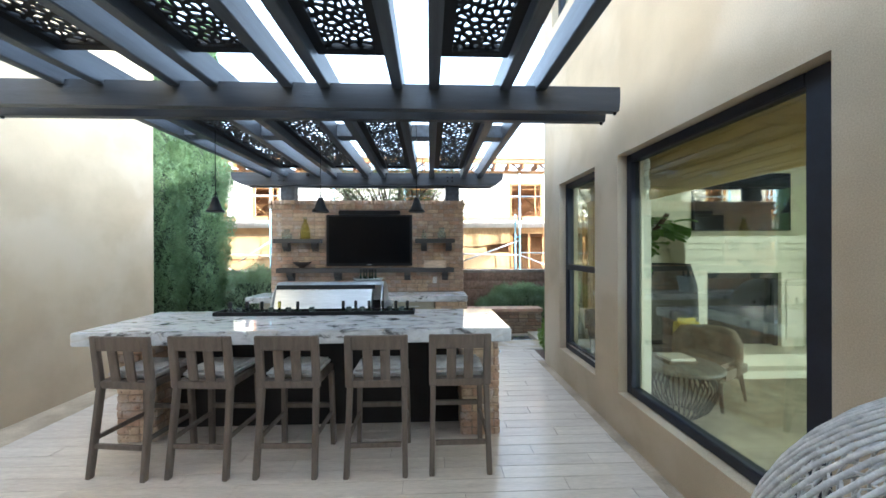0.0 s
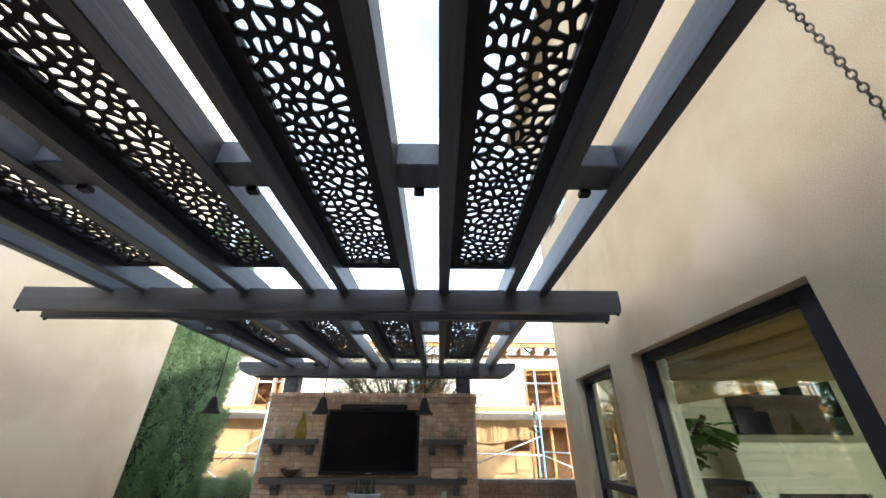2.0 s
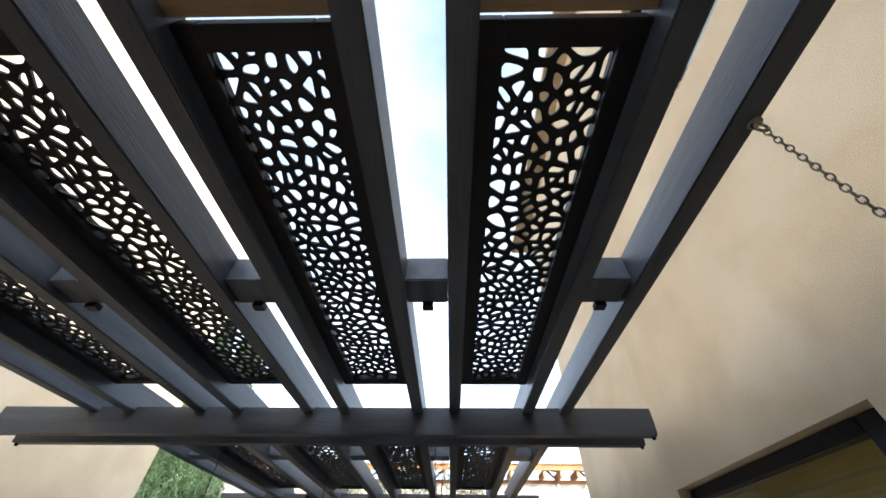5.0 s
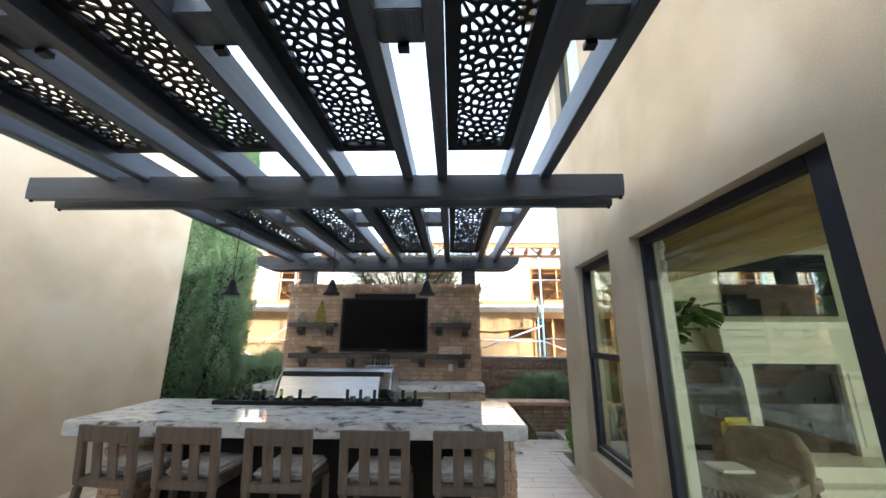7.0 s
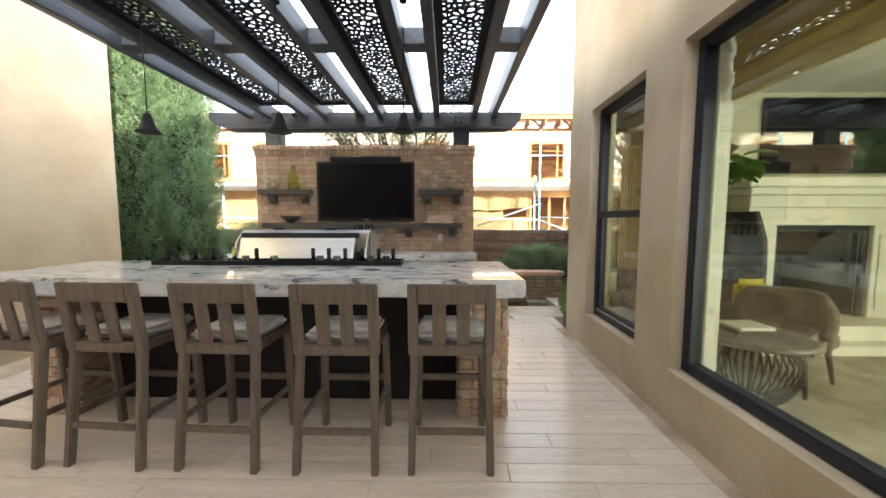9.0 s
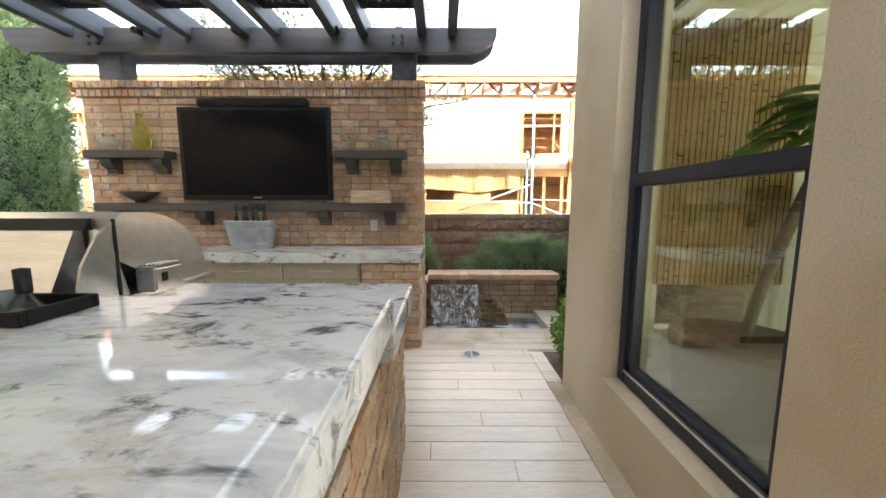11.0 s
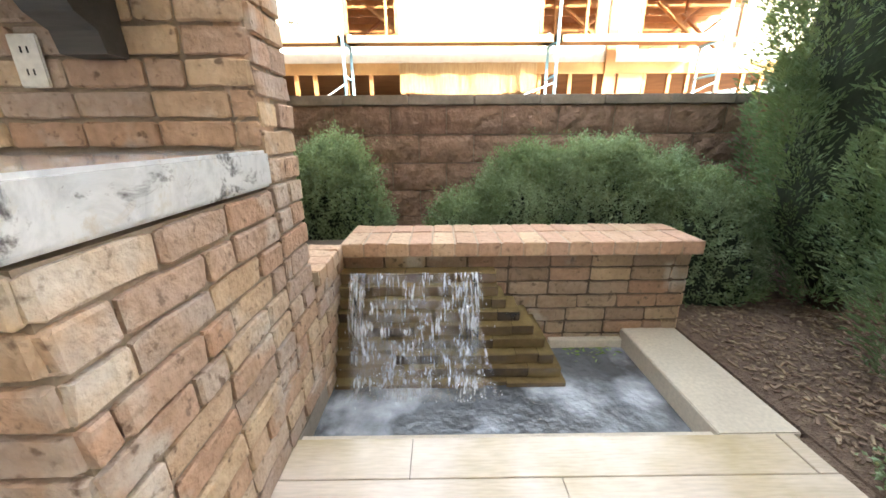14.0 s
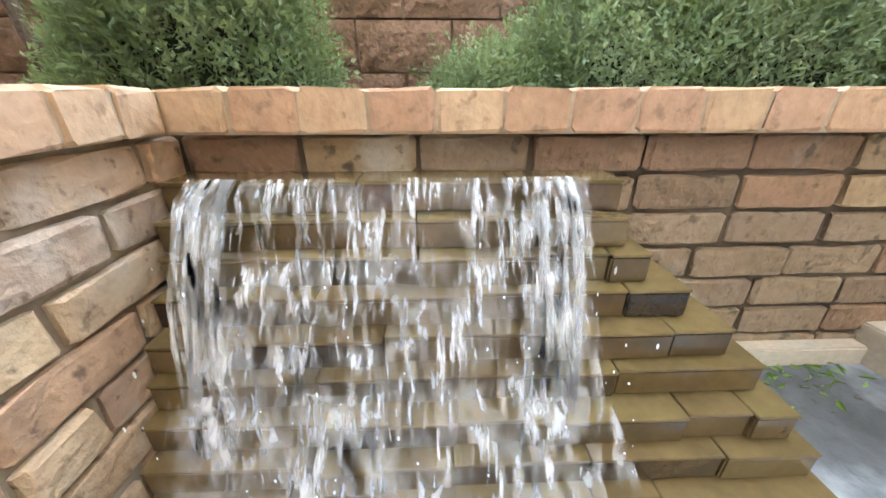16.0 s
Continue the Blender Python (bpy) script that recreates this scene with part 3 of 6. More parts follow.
def lay(parent, centre, l, d, h, turn, rnd, keep_list, mat=BRICK):
    key = (round(l, 2), round(d, 2), round(h, 3), rnd.randrange(7), mat.name)
    if key not in BRICKS:
        BRICKS[key] = brick_mesh(round(l, 2), d, h, hash(key[:3]) % 1000 + key[3], mat)
    keep_list.append((parent, key, Vector(centre), turn))


LAID = []
COURSE = 0.0735


def brick_face(parent, a, b, z0, z1, out, rnd, depth=0.09, length=0.2, mat=BRICK):
    """Running-bond bricks on a vertical face from a to b (x, y), facing out."""
    a, b = Vector((*a, 0)), Vector((*b, 0))
    along = (b - a).normalized()
    turn = math.atan2(along.y, along.x)
    total = (b - a).length
    n = max(1, round((z1 - z0) / COURSE))
    ch = (z1 - z0) / n
    out = Vector((*out, 0))
    for r in range(n):
        s = 0.0
        first = length * (0.5 if r % 2 else 1.0)
        while s < total - 0.02:
            l = first if s == 0 else length
            if rnd.random() < 0.12:
                l *= 0.5
            l = min(l, total - s)
            if total - s - l < 0.05:
                l = total - s
            c = a + along * (s + l / 2) + out * (rnd.uniform(-0.004, 0.004) - depth / 2 + 0.006)
            lay(parent, (c.x, c.y, z0 + ch * (r + 0.5)), l - 0.011, depth, ch - 0.011, turn, rnd, LAID, mat)
            s += l


rnd = random.Random(7)
WX0, WX1, WY = -4.69, -1.12, 6.68
wall_tv = structure("wall_brick", boxes((WX0 + 0.002, WX1 - 0.006, WY + 0.006, 6.88, 0.0, 2.52)), MORTAR, "mottled tan brick wall behind the outdoor kitchen")
brick_face(wall_tv, (WX0, WY), (WX1, WY), 0.92, 2.46, (0, -1), rnd)
brick_face(wall_tv, (WX1, WY), (WX1, 6.89), 0.0, 2.46, (1, 0), rnd)
for i in range(53):
    x = WX0 - 0.03 + (WX1 - WX0 + 0.06) * (i + 0.5) / 53
    lay(wall_tv, (x, WY + 0.07, 2.505), 0.058, 0.2, 0.075, 0, rnd, LAID)
    lay(wall_tv, (x, WY + 0.09, 2.583), 0.058, 0.3, 0.07, 0, rnd, LAID)
pier = structure("wall_pier", boxes((-1.66, -1.126, 6.056, 6.67, 0.0, 0.81)), MORTAR, "tan brick pier under the counter end")
brick_face(pier, (-1.665, 6.05), (-1.12, 6.05), 0.0, 0.81, (0, -1), rnd)
brick_face(pier, (-1.12, 6.05), (-1.12, 6.68), 0.0, 0.81, (1, 0), rnd)
wall_side = structure("wall_fountain_side", boxes((-1.40, -1.126, 6.885, 7.27, -0.38, 0.42)), MORTAR, "low brick side wall of the fountain")
brick_face(wall_side, (-1.12, 6.885), (-1.12, 7.27), -0.30, 0.41, (1, 0), rnd)
wall_f = structure("wall_fountain", boxes((-1.40, 0.554, 7.281, 7.53, -0.38, 0.41)), WETMORTAR, "low brick fountain wall with a brick cap")
brick_face(wall_f, (-1.12, 7.275), (0.56, 7.275), -0.10, 0.41, (0, -1), rnd, mat=DAMP_BRICK)
brick_face(wall_f, (0.56, 7.275), (0.56, 7.53), -0.10, 0.41, (1, 0), rnd)
for i in range(16):
    lay(wall_f, (-1.11 + 1.69 * (i + 0.5) / 16, 7.32, 0.446), 0.095, 0.19, 0.064, 0, rnd, LAID, CAP_BRICK)
    lay(wall_f, (-1.11 + 1.69 * (i + 0.5) / 16, 7.50, 0.446), 0.095, 0.14, 0.064, 0, rnd, LAID, CAP_BRICK)
CAPMORTAR = material("pale_mortar", (0.46, 0.37, 0.28), 0.95, second=(0.38, 0.30, 0.22), scale=8, fine=90, bump=0.5, specular=0.15)
part("cap_bed", boxes((-1.105, 0.572, 7.231, 7.564, 0.411, 0.473)), CAPMORTAR, wall_f)
part("cap_bed", boxes((-1.39, -1.099, 6.892, 7.229, 0.421, 0.473)), CAPMORTAR, wall_side)
for i in range(4):
    lay(wall_side, (-1.17, 6.895 + 0.33 * (i + 0.5) / 4, 0.446), 0.15, 0.078, 0.064, 0, rnd, LAID, CAP_BRICK)
    lay(wall_side, (-1.325, 6.895 + 0.33 * (i + 0.5) / 4, 0.446), 0.14, 0.078, 0.064, 0, rnd, LAID, CAP_BRICK)

# ---- fountain basin ----
basin = structure("fountain_basin", boxes((-1.13, 0.26, 6.62, 7.28, -0.46, -0.38)), CONCRETE, "pale concrete basin of the fountain", "basin")
part("front_wall", boxes((-1.13, 0.27, 6.60, 6.63, -0.46, -0.02)), CONCRETE, basin)
part("curb", boxes((0.272, 0.55, 6.60, 7.28, -0.46, 0.0), bevel=0.004), CONCRETE, basin, "broad pale concrete curb")
part("back_ledge", boxes((-0.10, 0.27, 7.235, 7.272, -0.46, -0.045), bevel=0.004), CONCRETE, basin)
pool = part("water_surface", boxes((-1.118, 0.270, 6.632, 7.27, -0.12, -0.09)), WATER)
tagged(pool, "churning grey pool of water with white foam", "water", kind="structure")
steps = thing("fountain_steps", "wet olive-brown stacked stone cascade below a brick wall", "fountain")
# Stone tones kept dark so the light painted on the treads stands out.
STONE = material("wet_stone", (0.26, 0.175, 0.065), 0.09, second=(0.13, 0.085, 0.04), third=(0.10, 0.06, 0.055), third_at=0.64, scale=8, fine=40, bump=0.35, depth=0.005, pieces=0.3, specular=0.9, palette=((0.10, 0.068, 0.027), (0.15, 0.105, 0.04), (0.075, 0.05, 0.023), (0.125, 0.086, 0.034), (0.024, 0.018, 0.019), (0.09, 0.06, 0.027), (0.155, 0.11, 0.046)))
rs = random.Random(3)
# Step tops coloured lighter than the risers, standing in for light from above.
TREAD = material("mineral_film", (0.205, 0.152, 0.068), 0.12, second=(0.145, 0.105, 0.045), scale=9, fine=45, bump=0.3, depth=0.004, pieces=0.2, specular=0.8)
STEP_ENDS = (-0.392, -0.386, -0.354, -0.292, -0.234, -0.187, -0.156, -0.128, -0.112, -0.10)
for i, end in enumerate(STEP_ENDS):
    z, x = 0.345 - 0.0515 * i, -1.113 + 0.002 * (i % 3)
    while x < end - 0.02:
        l = min(rs.choice((0.10, 0.15, 0.2, 0.24)), end - x)
        if end - x - l < 0.06:
            l = end - x
        f = 7.19 - 0.03 * i + rs.uniform(-0.009, 0.009)
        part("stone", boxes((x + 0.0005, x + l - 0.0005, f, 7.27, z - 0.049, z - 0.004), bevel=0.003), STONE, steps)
        part("tread", boxes((x + 0.001, x + l - 0.001, f - 0.002, 7.268, z - 0.0038, z + 0.001), bevel=0.001), TREAD, steps, "step top painted lighter as if sky-lit")
        x += l

# ---- block wall ----
cmu = structure("wall_block", boxes((-16, 6, 8.425, 8.58, -0.3, 1.15)), MORTAR, "brown split-face block garden wall")


def rough_block(l, h, d, seed):
    """A block with a broken, lumpy face towards -y."""
    bm = bmesh.new()
    r = random.Random(seed)
    nx, nz = 7, 4
    g = [[bm.verts.new((-l / 2 + l * i / nx, -d / 2 - (0 if i in (0, nx) or k in (0, nz) else r.uniform(0.002, 0.022)), -h / 2 + h * k / nz)) for k in range(nz + 1)] for i in range(nx + 1)]
    for i in range(nx):
        for k in range(nz):
            bm.faces.new((g[i][k], g[i + 1][k], g[i + 1][k + 1], g[i][k + 1]))
    back = [bm.verts.new((x, d / 2, z)) for x, z in ((-l / 2, -h / 2), (l / 2, -h / 2), (l / 2, h / 2), (-l / 2, h / 2))]
    bm.faces.new([g[i][nz] for i in range(nx + 1)] + [back[2], back[3]])
    bm.faces.new([g[i][0] for i in range(nx, -1, -1)] + [back[0], back[1]])
    return mesh_of(bm, "block", BLOCK)


BLOCKS = [rough_block(0.392, 0.192, 0.10, s) for s in range(5)]
rb = random.Random(11)
for k in range(6):
    for i in range(34):
        x = -9.4 + 0.4 * i + (0.2 if k % 2 else 0)
        if x > 4.2:
            continue
        ob = new("block", rb.choice(BLOCKS))
        ob.parent = cmu
        ob.location = (x, 8.41, 0.05 + 0.2 * k)
for i in range(30):
    ob = part("cap_block", boxes((-9.6 + 0.46 * i, -9.148 + 0.46 * i, 8.34, 8.60, 1.15, 1.215), bevel=0.005), BLOCKCAP, cmu)

# ---- plank tiles of the floor ----
rf = random.Random(5)
PLANK_MESH = {}
PITCH, LONG = 0.1455, 1.2
first = 6.60 - 57 * PITCH
for r in range(57):
    y = first + PITCH * r
    x1 = -0.108 if y < 5.96 else 0.52
    x = -5.9 - LONG * ((r * 0.37) % 1.0) + 0.02
    while x < x1 - 0.01:
        a, b = max(x, -5.495), min(x + LONG, x1)
        x += LONG
        if b - a < 0.02:
            continue
        l = round(b - a, 2)
        key = (l,)
        if key not in PLANK_MESH:
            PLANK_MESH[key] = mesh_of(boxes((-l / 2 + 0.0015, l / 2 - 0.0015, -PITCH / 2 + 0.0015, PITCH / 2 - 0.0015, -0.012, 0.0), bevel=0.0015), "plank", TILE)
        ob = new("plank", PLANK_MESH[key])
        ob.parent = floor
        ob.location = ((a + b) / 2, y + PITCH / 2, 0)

# ---- island ----
island = thing("kitchen_island", "two-level brick kitchen island with thick veined granite tops", "island")
part("bar_top", boxes((-4.66, -1.066, 3.0, 3.97, 0.935, 1.047), bevel=0.010), MARBLE, island, "thick polished white granite slab with grey veins")
part("worktop", boxes((-4.66, -1.07, 3.972, 4.73, 0.81, 0.92), bevel=0.010), MARBLE, island, "thick polished white granite slab with grey veins")
# Near-black colour for the block between the piers and the kick boards.
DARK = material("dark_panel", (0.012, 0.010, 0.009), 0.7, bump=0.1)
part("body", boxes((-4.5, -1.16, 3.55, 4.65, 0.0, 0.81), (-4.5, -1.16, 3.55, 3.97, 0.81, 0.934)), DARK, island, "near-black block filling the knee space")
cols = [part("brick_pier", boxes((a, b, 3.297, 4.66, 0.0, 0.80), (a, b, 3.297, 3.96, 0.8, 0.934)), MORTAR, island) for a, b in ((-1.463, -1.127), (-4.533, -4.206))]
brick_face(cols[0], (-1.47, 3.29), (-1.12, 3.29), 0.0, 0.93, (0, -1), rnd)
brick_face(cols[0], (-1.12, 3.29), (-1.12, 4.67), 0.0, 0.80, (1, 0), rnd)
brick_face(cols[1], (-4.54, 3.29), (-4.20, 3.29), 0.0, 0.93, (0, -1), rnd)
brick_face(cols[1], (-4.20, 3.29), (-4.20, 3.55), 0.0, 0.93, (1, 0), rnd)
brick_face(cols[0], (-1.47, 3.55), (-1.47, 3.29), 0.0, 0.93, (-1, 0), rnd)

sock = thing("worktop_grommet", "small round black hole fitting in the granite worktop", "grommet", (-1.132, 4.242, 0.9205))
part("ring", lathe(bmesh.new(), [(0.026, 0.0), (0.026, 0.003), (0.020, 0.004), (0.019, 0.001), (0.0, 0.001)], n=24), BLACK, sock)

# ---- rear counter and cabinets ----
tagged(part("counter_top", boxes((-4.82, -1.108, 6.01, 6.672, 0.82, 0.915), bevel=0.008), MARBLE), "thick white granite counter with grey veins below the television", "counter")


def shaker(bm, x0, x1, z0, z1, y):
    """A framed door front, facing -y."""
    f = 0.065
    box(bm, x0, x1, y + 0.008, y + 0.02, z0, z1)
    for r in ((x0, x0 + f, z0, z1), (x1 - f, x1, z0, z1), (x0 + f, x1 - f, z0, z0 + f), (x0 + f, x1 - f, z1 - f, z1)):
        box(bm, r[0], r[1], y, y + 0.008, r[2], r[3], bevel=0.002)
    return bm


def bar_handle(parent, a, b):
    bm = bmesh.new()
    rod(bm, a, b, 0.006, n=10)
    a, b = Vector(a), Vector(b)
    for s in (0.12, 0.88):
        p = a.lerp(b, s)
        rod(bm, p, p + Vector((0, 0.032, 0)), 0.005, n=8)
    part("handle", bm, STEEL, parent, "slim brushed steel bar handle")


for x1 in (-1.68, -2.42, -3.16, -3.90):
    cab = thing("base_cabinet", "olive-grey painted cabinet with a drawer over two doors", "cabinet", group="cabinets under the counter")
    x0 = x1 - 0.735
    part("carcass", boxes((x0, x1, 6.12, 6.67, 0.09, 0.818)), CABINET, cab)
    part("kick_board", boxes((x0, x1, 6.17, 6.60, 0.0, 0.09)), DARK, cab, "black recessed kick board")
    dr = part("drawer", boxes((x0 + 0.004, x1 - 0.004, 6.10, 6.12, 0.655, 0.812), bevel=0.002), CABINET, cab)
    bar_handle(dr, ((x0 + x1) / 2 - 0.11, 6.066, 0.735), ((x0 + x1) / 2 + 0.11, 6.066, 0.735))
    mid = (x0 + x1) / 2
    for a, b, hx in ((x0 + 0.004, mid - 0.002, mid - 0.03), (mid + 0.002, x1 - 0.004, mid + 0.03)):
        d = part("door", shaker(bmesh.new(), a, b, 0.095, 0.648, 6.10), CABINET, cab)
        bar_handle(d, (hx, 6.066, 0.44), (hx, 6.066, 0.63))

# ---- stools ----
stool = thing("bar_stool", "grey-brown wooden bar stool with slatted back and pale seat pad", "stool", group="stools at the island")


def slanted(x0, x1, bottom, top, z0, z1, lean=0.0, bevel=0.005):
    """A leg whose section (y0, y1) moves from bottom to top, leaning in x by lean at the foot."""
    bm = bmesh.new()
    v = []
    for z, (ya, yb), s in ((z0, bottom, lean), (z1, top, 0.0)):
        v.append([bm.verts.new((x + s, y, z)) for x, y in ((x0, ya), (x1, ya), (x1, yb), (x0, yb))])
    bm.faces.new(v[0][::-1])
    bm.faces.new(v[1])
    for i in range(4):
        bm.faces.new((v[0][i], v[0][(i + 1) % 4], v[1][(i + 1) % 4], v[1][i]))
    bmesh.ops.bevel(bm, geom=list(bm.edges), offset=bevel, segments=2, affect="EDGES")
    return bm


part("seat_frame", boxes((-0.215, 0.215, 0.03, 0.43, 0.655, 0.715), bevel=0.006), STOOLWOOD, stool)
part("seat_pad", boxes((-0.20, 0.20, 0.045, 0.425, 0.716, 0.775), bevel=0.022), FABRIC, stool, "pale grey fabric seat pad")
for sx in (-1, 1):
    part("leg", slanted(sx * 0.205 - 0.020, sx * 0.205 + 0.020, (0.40, 0.445), (0.37, 0.42), 0, 0.655, sx * 0.012), STOOLWOOD, stool)
    part("leg", slanted(sx * 0.208 - 0.020, sx * 0.208 + 0.020, (-0.075, -0.033), (-0.005, 0.045), 0, 0.66, sx * 0.012), STOOLWOOD, stool)
    part("stile", slanted(sx * 0.212 - 0.028, sx * 0.212 + 0.028, (-0.005, 0.04), (-0.045, -0.010), 0.66, 1.065, 0.0), STOOLWOOD, stool)
    part("side_stretcher", slanted(sx * 0.208 - 0.012, sx * 0.208 + 0.012, (-0.045, 0.40), (-0.045, 0.40), 0.27, 0.305), STOOLWOOD, stool)
    part("slat", slanted(sx * 0.066 - 0.037, sx * 0.066 + 0.037, (-0.0, 0.016), (-0.034, -0.018), 0.715, 0.955, 0.0, 0.003), STOOLWOOD, stool)
part("top_rail", slanted(-0.186, 0.186, (-0.038, -0.008), (-0.048, -0.018), 0.955, 1.065), STOOLWOOD, stool)
part("lower_rail", slanted(-0.186, 0.186, (0.0, 0.03), (-0.008, 0.022), 0.655, 0.715), STOOLWOOD, stool)
part("rear_stretcher", boxes((-0.19, 0.19, -0.048, -0.022, 0.22, 0.255), bevel=0.003), STOOLWOOD, stool)
part("foot_rest", boxes((-0.19, 0.19, 0.395, 0.425, 0.33, 0.37), bevel=0.003), STOOLWOOD, stool)
SPOTS = [(-4.09, 2.825, -7), (-3.495, 2.805, -4), (-2.84, 2.785, -2), (-2.165, 2.77, 0), (-1.525, 2.78, 0)]
stool.matrix_basis = pose(SPOTS[0][0], SPOTS[0][1], 0, 0, 0, SPOTS[0][2])
for x, y, a in SPOTS[1:]:
    copy_thing(stool, pose(x, y, 0, 0, 0, a))

# ---- television, shelves and what stands on them ----
tv = thing("television", "large black flat television on the brick wall", "television")
part("housing", boxes((-3.655, -2.077, 6.60, 6.65, 1.40, 2.35), bevel=0.006), BLACK, tv)
part("screen", boxes((-3.61, -2.12, 6.594, 6.602, 1.455, 2.315)), SCREEN, tv, "glossy black screen")
part("wall_bracket", boxes((-3.1, -2.6, 6.65, 6.679, 1.6, 2.1)), BLACK, tv)
part("maker_mark", boxes((-2.91, -2.82, 6.592, 6.601, 1.422, 1.432)), STEEL, tv, "small silver mark")
tagged(part("sound_bar", boxes((-3.43, -2.30, 6.58, 6.672, 2.352, 2.43), bevel=0.012), BLACK), "long black sound bar on top of the television", "sound bar")


def corbel(parent, x, top):
    """A bracket with a scooped front."""
    bm = bmesh.new()
    prof = [(6.672, top), (6.535, top), (6.535, top - 0.05), (6.555, top - 0.08), (6.60, top - 0.105), (6.61, top - 0.15), (6.672, top - 0.15)]
    a = [bm.verts.new((x - 0.055, y, z)) for y, z in prof]
    b = [bm.verts.new((x + 0.055, y, z)) for y, z in prof]
    bm.faces.new(a)
    bm.faces.new(b[::-1])
    for i in range(len(prof)):
        j = (i + 1) % len(prof)
        bm.faces.new((a[j], a[i], b[i], b[j]))
    part("corbel", bm, SHELFWOOD, parent)


for x0, x1, z0, z1, cs in ((-4.58, -3.74, 1.825, 1.905, (-4.38, -3.86)), (-2.02, -1.29, 1.825, 1.905, (-1.86, -1.40)), (-4.53, -1.31, 1.285, 1.37, (-4.3, -3.45, -2.17, -1.47))):
    sh = thing("wall_shelf", "thick grey-stained wooden shelf on scooped brackets", "shelf", group="shelves on the brick wall")
    part("board", boxes((x0, x1, 6.50, 6.674, z0, z1), bevel=0.006), SHELFWOOD, sh)
    for c in cs:
        corbel(sh, c, z0 - 0.001)

JAR = glass_material("jar_glass", (0.80, 0.93, 0.88), 0.02, 1.3, 0.9)
OIL = glass_material("yellow_glass", (0.72, 0.68, 0.16), 0.02, 1.35, 0.88)
for x, r, h in ((-4.36, 0.085, 0.15), (-1.86, 0.048, 0.14), (-1.53, 0.078, 0.18)):
    j = thing("glass_jar", "pale green glass jar on the wooden shelf", "jar", (x, 6.58, 1.905), group="glass jars on the shelves")
    part("jar_body", lathe(bmesh.new(), [(r * 0.9, 0), (r, 0.01), (r, h * 0.6), (r * 0.6, h * 0.78), (r * 0.55, h * 0.95), (r * 0.66, h)], n=20), JAR, j)
    part("lid", lathe(bmesh.new(), [(r * 0.62, h + 0.002), (r * 0.62, h + 0.02), (r * 0.15, h + 0.03)], n=16), JAR, j)
b = thing("glass_bottle", "yellow-green glass bottle on the wooden shelf", "bottle", (-4.03, 6.585, 1.905))
part("bottle_body", lathe(bmesh.new(), [(0.075, 0), (0.088, 0.012), (0.086, 0.14), (0.06, 0.24), (0.03, 0.31), (0.028, 0.36), (0.034, 0.365)], n=22), OIL, b)
part("cap", lathe(bmesh.new(), [(0.037, 0.367), (0.037, 0.40), (0.01, 0.405)], n=14), JAR, b)
BOWLWOOD = material("dark_bowl_wood", (0.05, 0.03, 0.02), 0.5, bump=0.1)
bw = thing("wooden_bowl", "small dark wooden bowl on the long shelf", "bowl", (-4.09, 6.58, 1.37))
part("bowl_body", lathe(bmesh.new(), [(0.05, 0), (0.05, 0.02), (0.10, 0.05), (0.17, 0.115), (0.16, 0.115), (0.09, 0.06), (0.0, 0.04)], n=24), BOWLWOOD, bw)
CRATE = material("pale_crate_wood", (0.70, 0.55, 0.41), 0.75, scale=6, fine=40, stretch=(1, 6, 6), bump=0.1)
cr = thing("wooden_crate", "small pale wooden crate on the long shelf", "crate", (-1.66, 6.58, 1.37), group="")
for r in ((-0.19, 0.19, -0.075, -0.063, 0.012, 0.13), (-0.19, 0.19, 0.063, 0.075, 0.012, 0.13), (-0.20, -0.19, -0.075, 0.075, 0.0, 0.13), (0.19, 0.20, -0.075, 0.075, 0.0, 0.13), (-0.19, 0.19, -0.075, 0.075, 0.0, 0.011)):
    part("board", boxes(r, bevel=0.0015), CRATE, cr)
out = thing("wall_outlet", "white electrical outlet on the brick wall", "outlet", (-1.66, 6.672, 1.13))
part("plate", boxes((-0.037, 0.037, -0.008, 0.0, -0.06, 0.06), bevel=0.003), WHITE, out)
for z in (-0.025, 0.025):
    for dx in (-0.008, 0.008):
        part("slot", boxes((dx - 0.0015, dx + 0.0015, -0.0095, -0.007, z - 0.007, z + 0.007)), BLACK, out)

tub = thing("drinks_tub", "oval galvanised tub of bottles on the granite counter", "tub", (-2.86, 6.42, 0.915))
bm = lathe(bmesh.new(), [(0.20, 0.0), (0.205, 0.012), (0.255, 0.262), (0.265, 0.27), (0.262, 0.282), (0.25, 0.27), (0.20, 0.06), (0.0, 0.05)], n=40)
bmesh.ops.scale(bm, vec=(1.0, 0.62, 1.0), verts=bm.verts)
part("tub_body", bm, GALV, tub)
for z, k in ((0.20, 0.244), (0.05, 0.214)):
    bm = lathe(bmesh.new(), [(k, z - 0.006), (k + 0.006, z), (k + 0.002, z + 0.006)], n=40)
    bmesh.ops.scale(bm, vec=(1.0, 0.62, 1.0), verts=bm.verts)
    part("rim_bead", bm, GALV, tub)
for sx in (-1, 1):
    bm = bmesh.new()
    rod(bm, (sx * 0.245, -0.045, 0.20), (sx * 0.275, -0.03, 0.215), 0.006)
    rod(bm, (sx * 0.275, -0.03, 0.215), (sx * 0.275, 0.03, 0.215), 0.006)
    rod(bm, (sx * 0.275, 0.03, 0.215), (sx * 0.245, 0.045, 0.20), 0.006)
    part("tub_handle", bm, GALV, tub)
BOTTLE = material("dark_bottle_glass", (0.012, 0.03, 0.016), 0.08, bump=0.0)
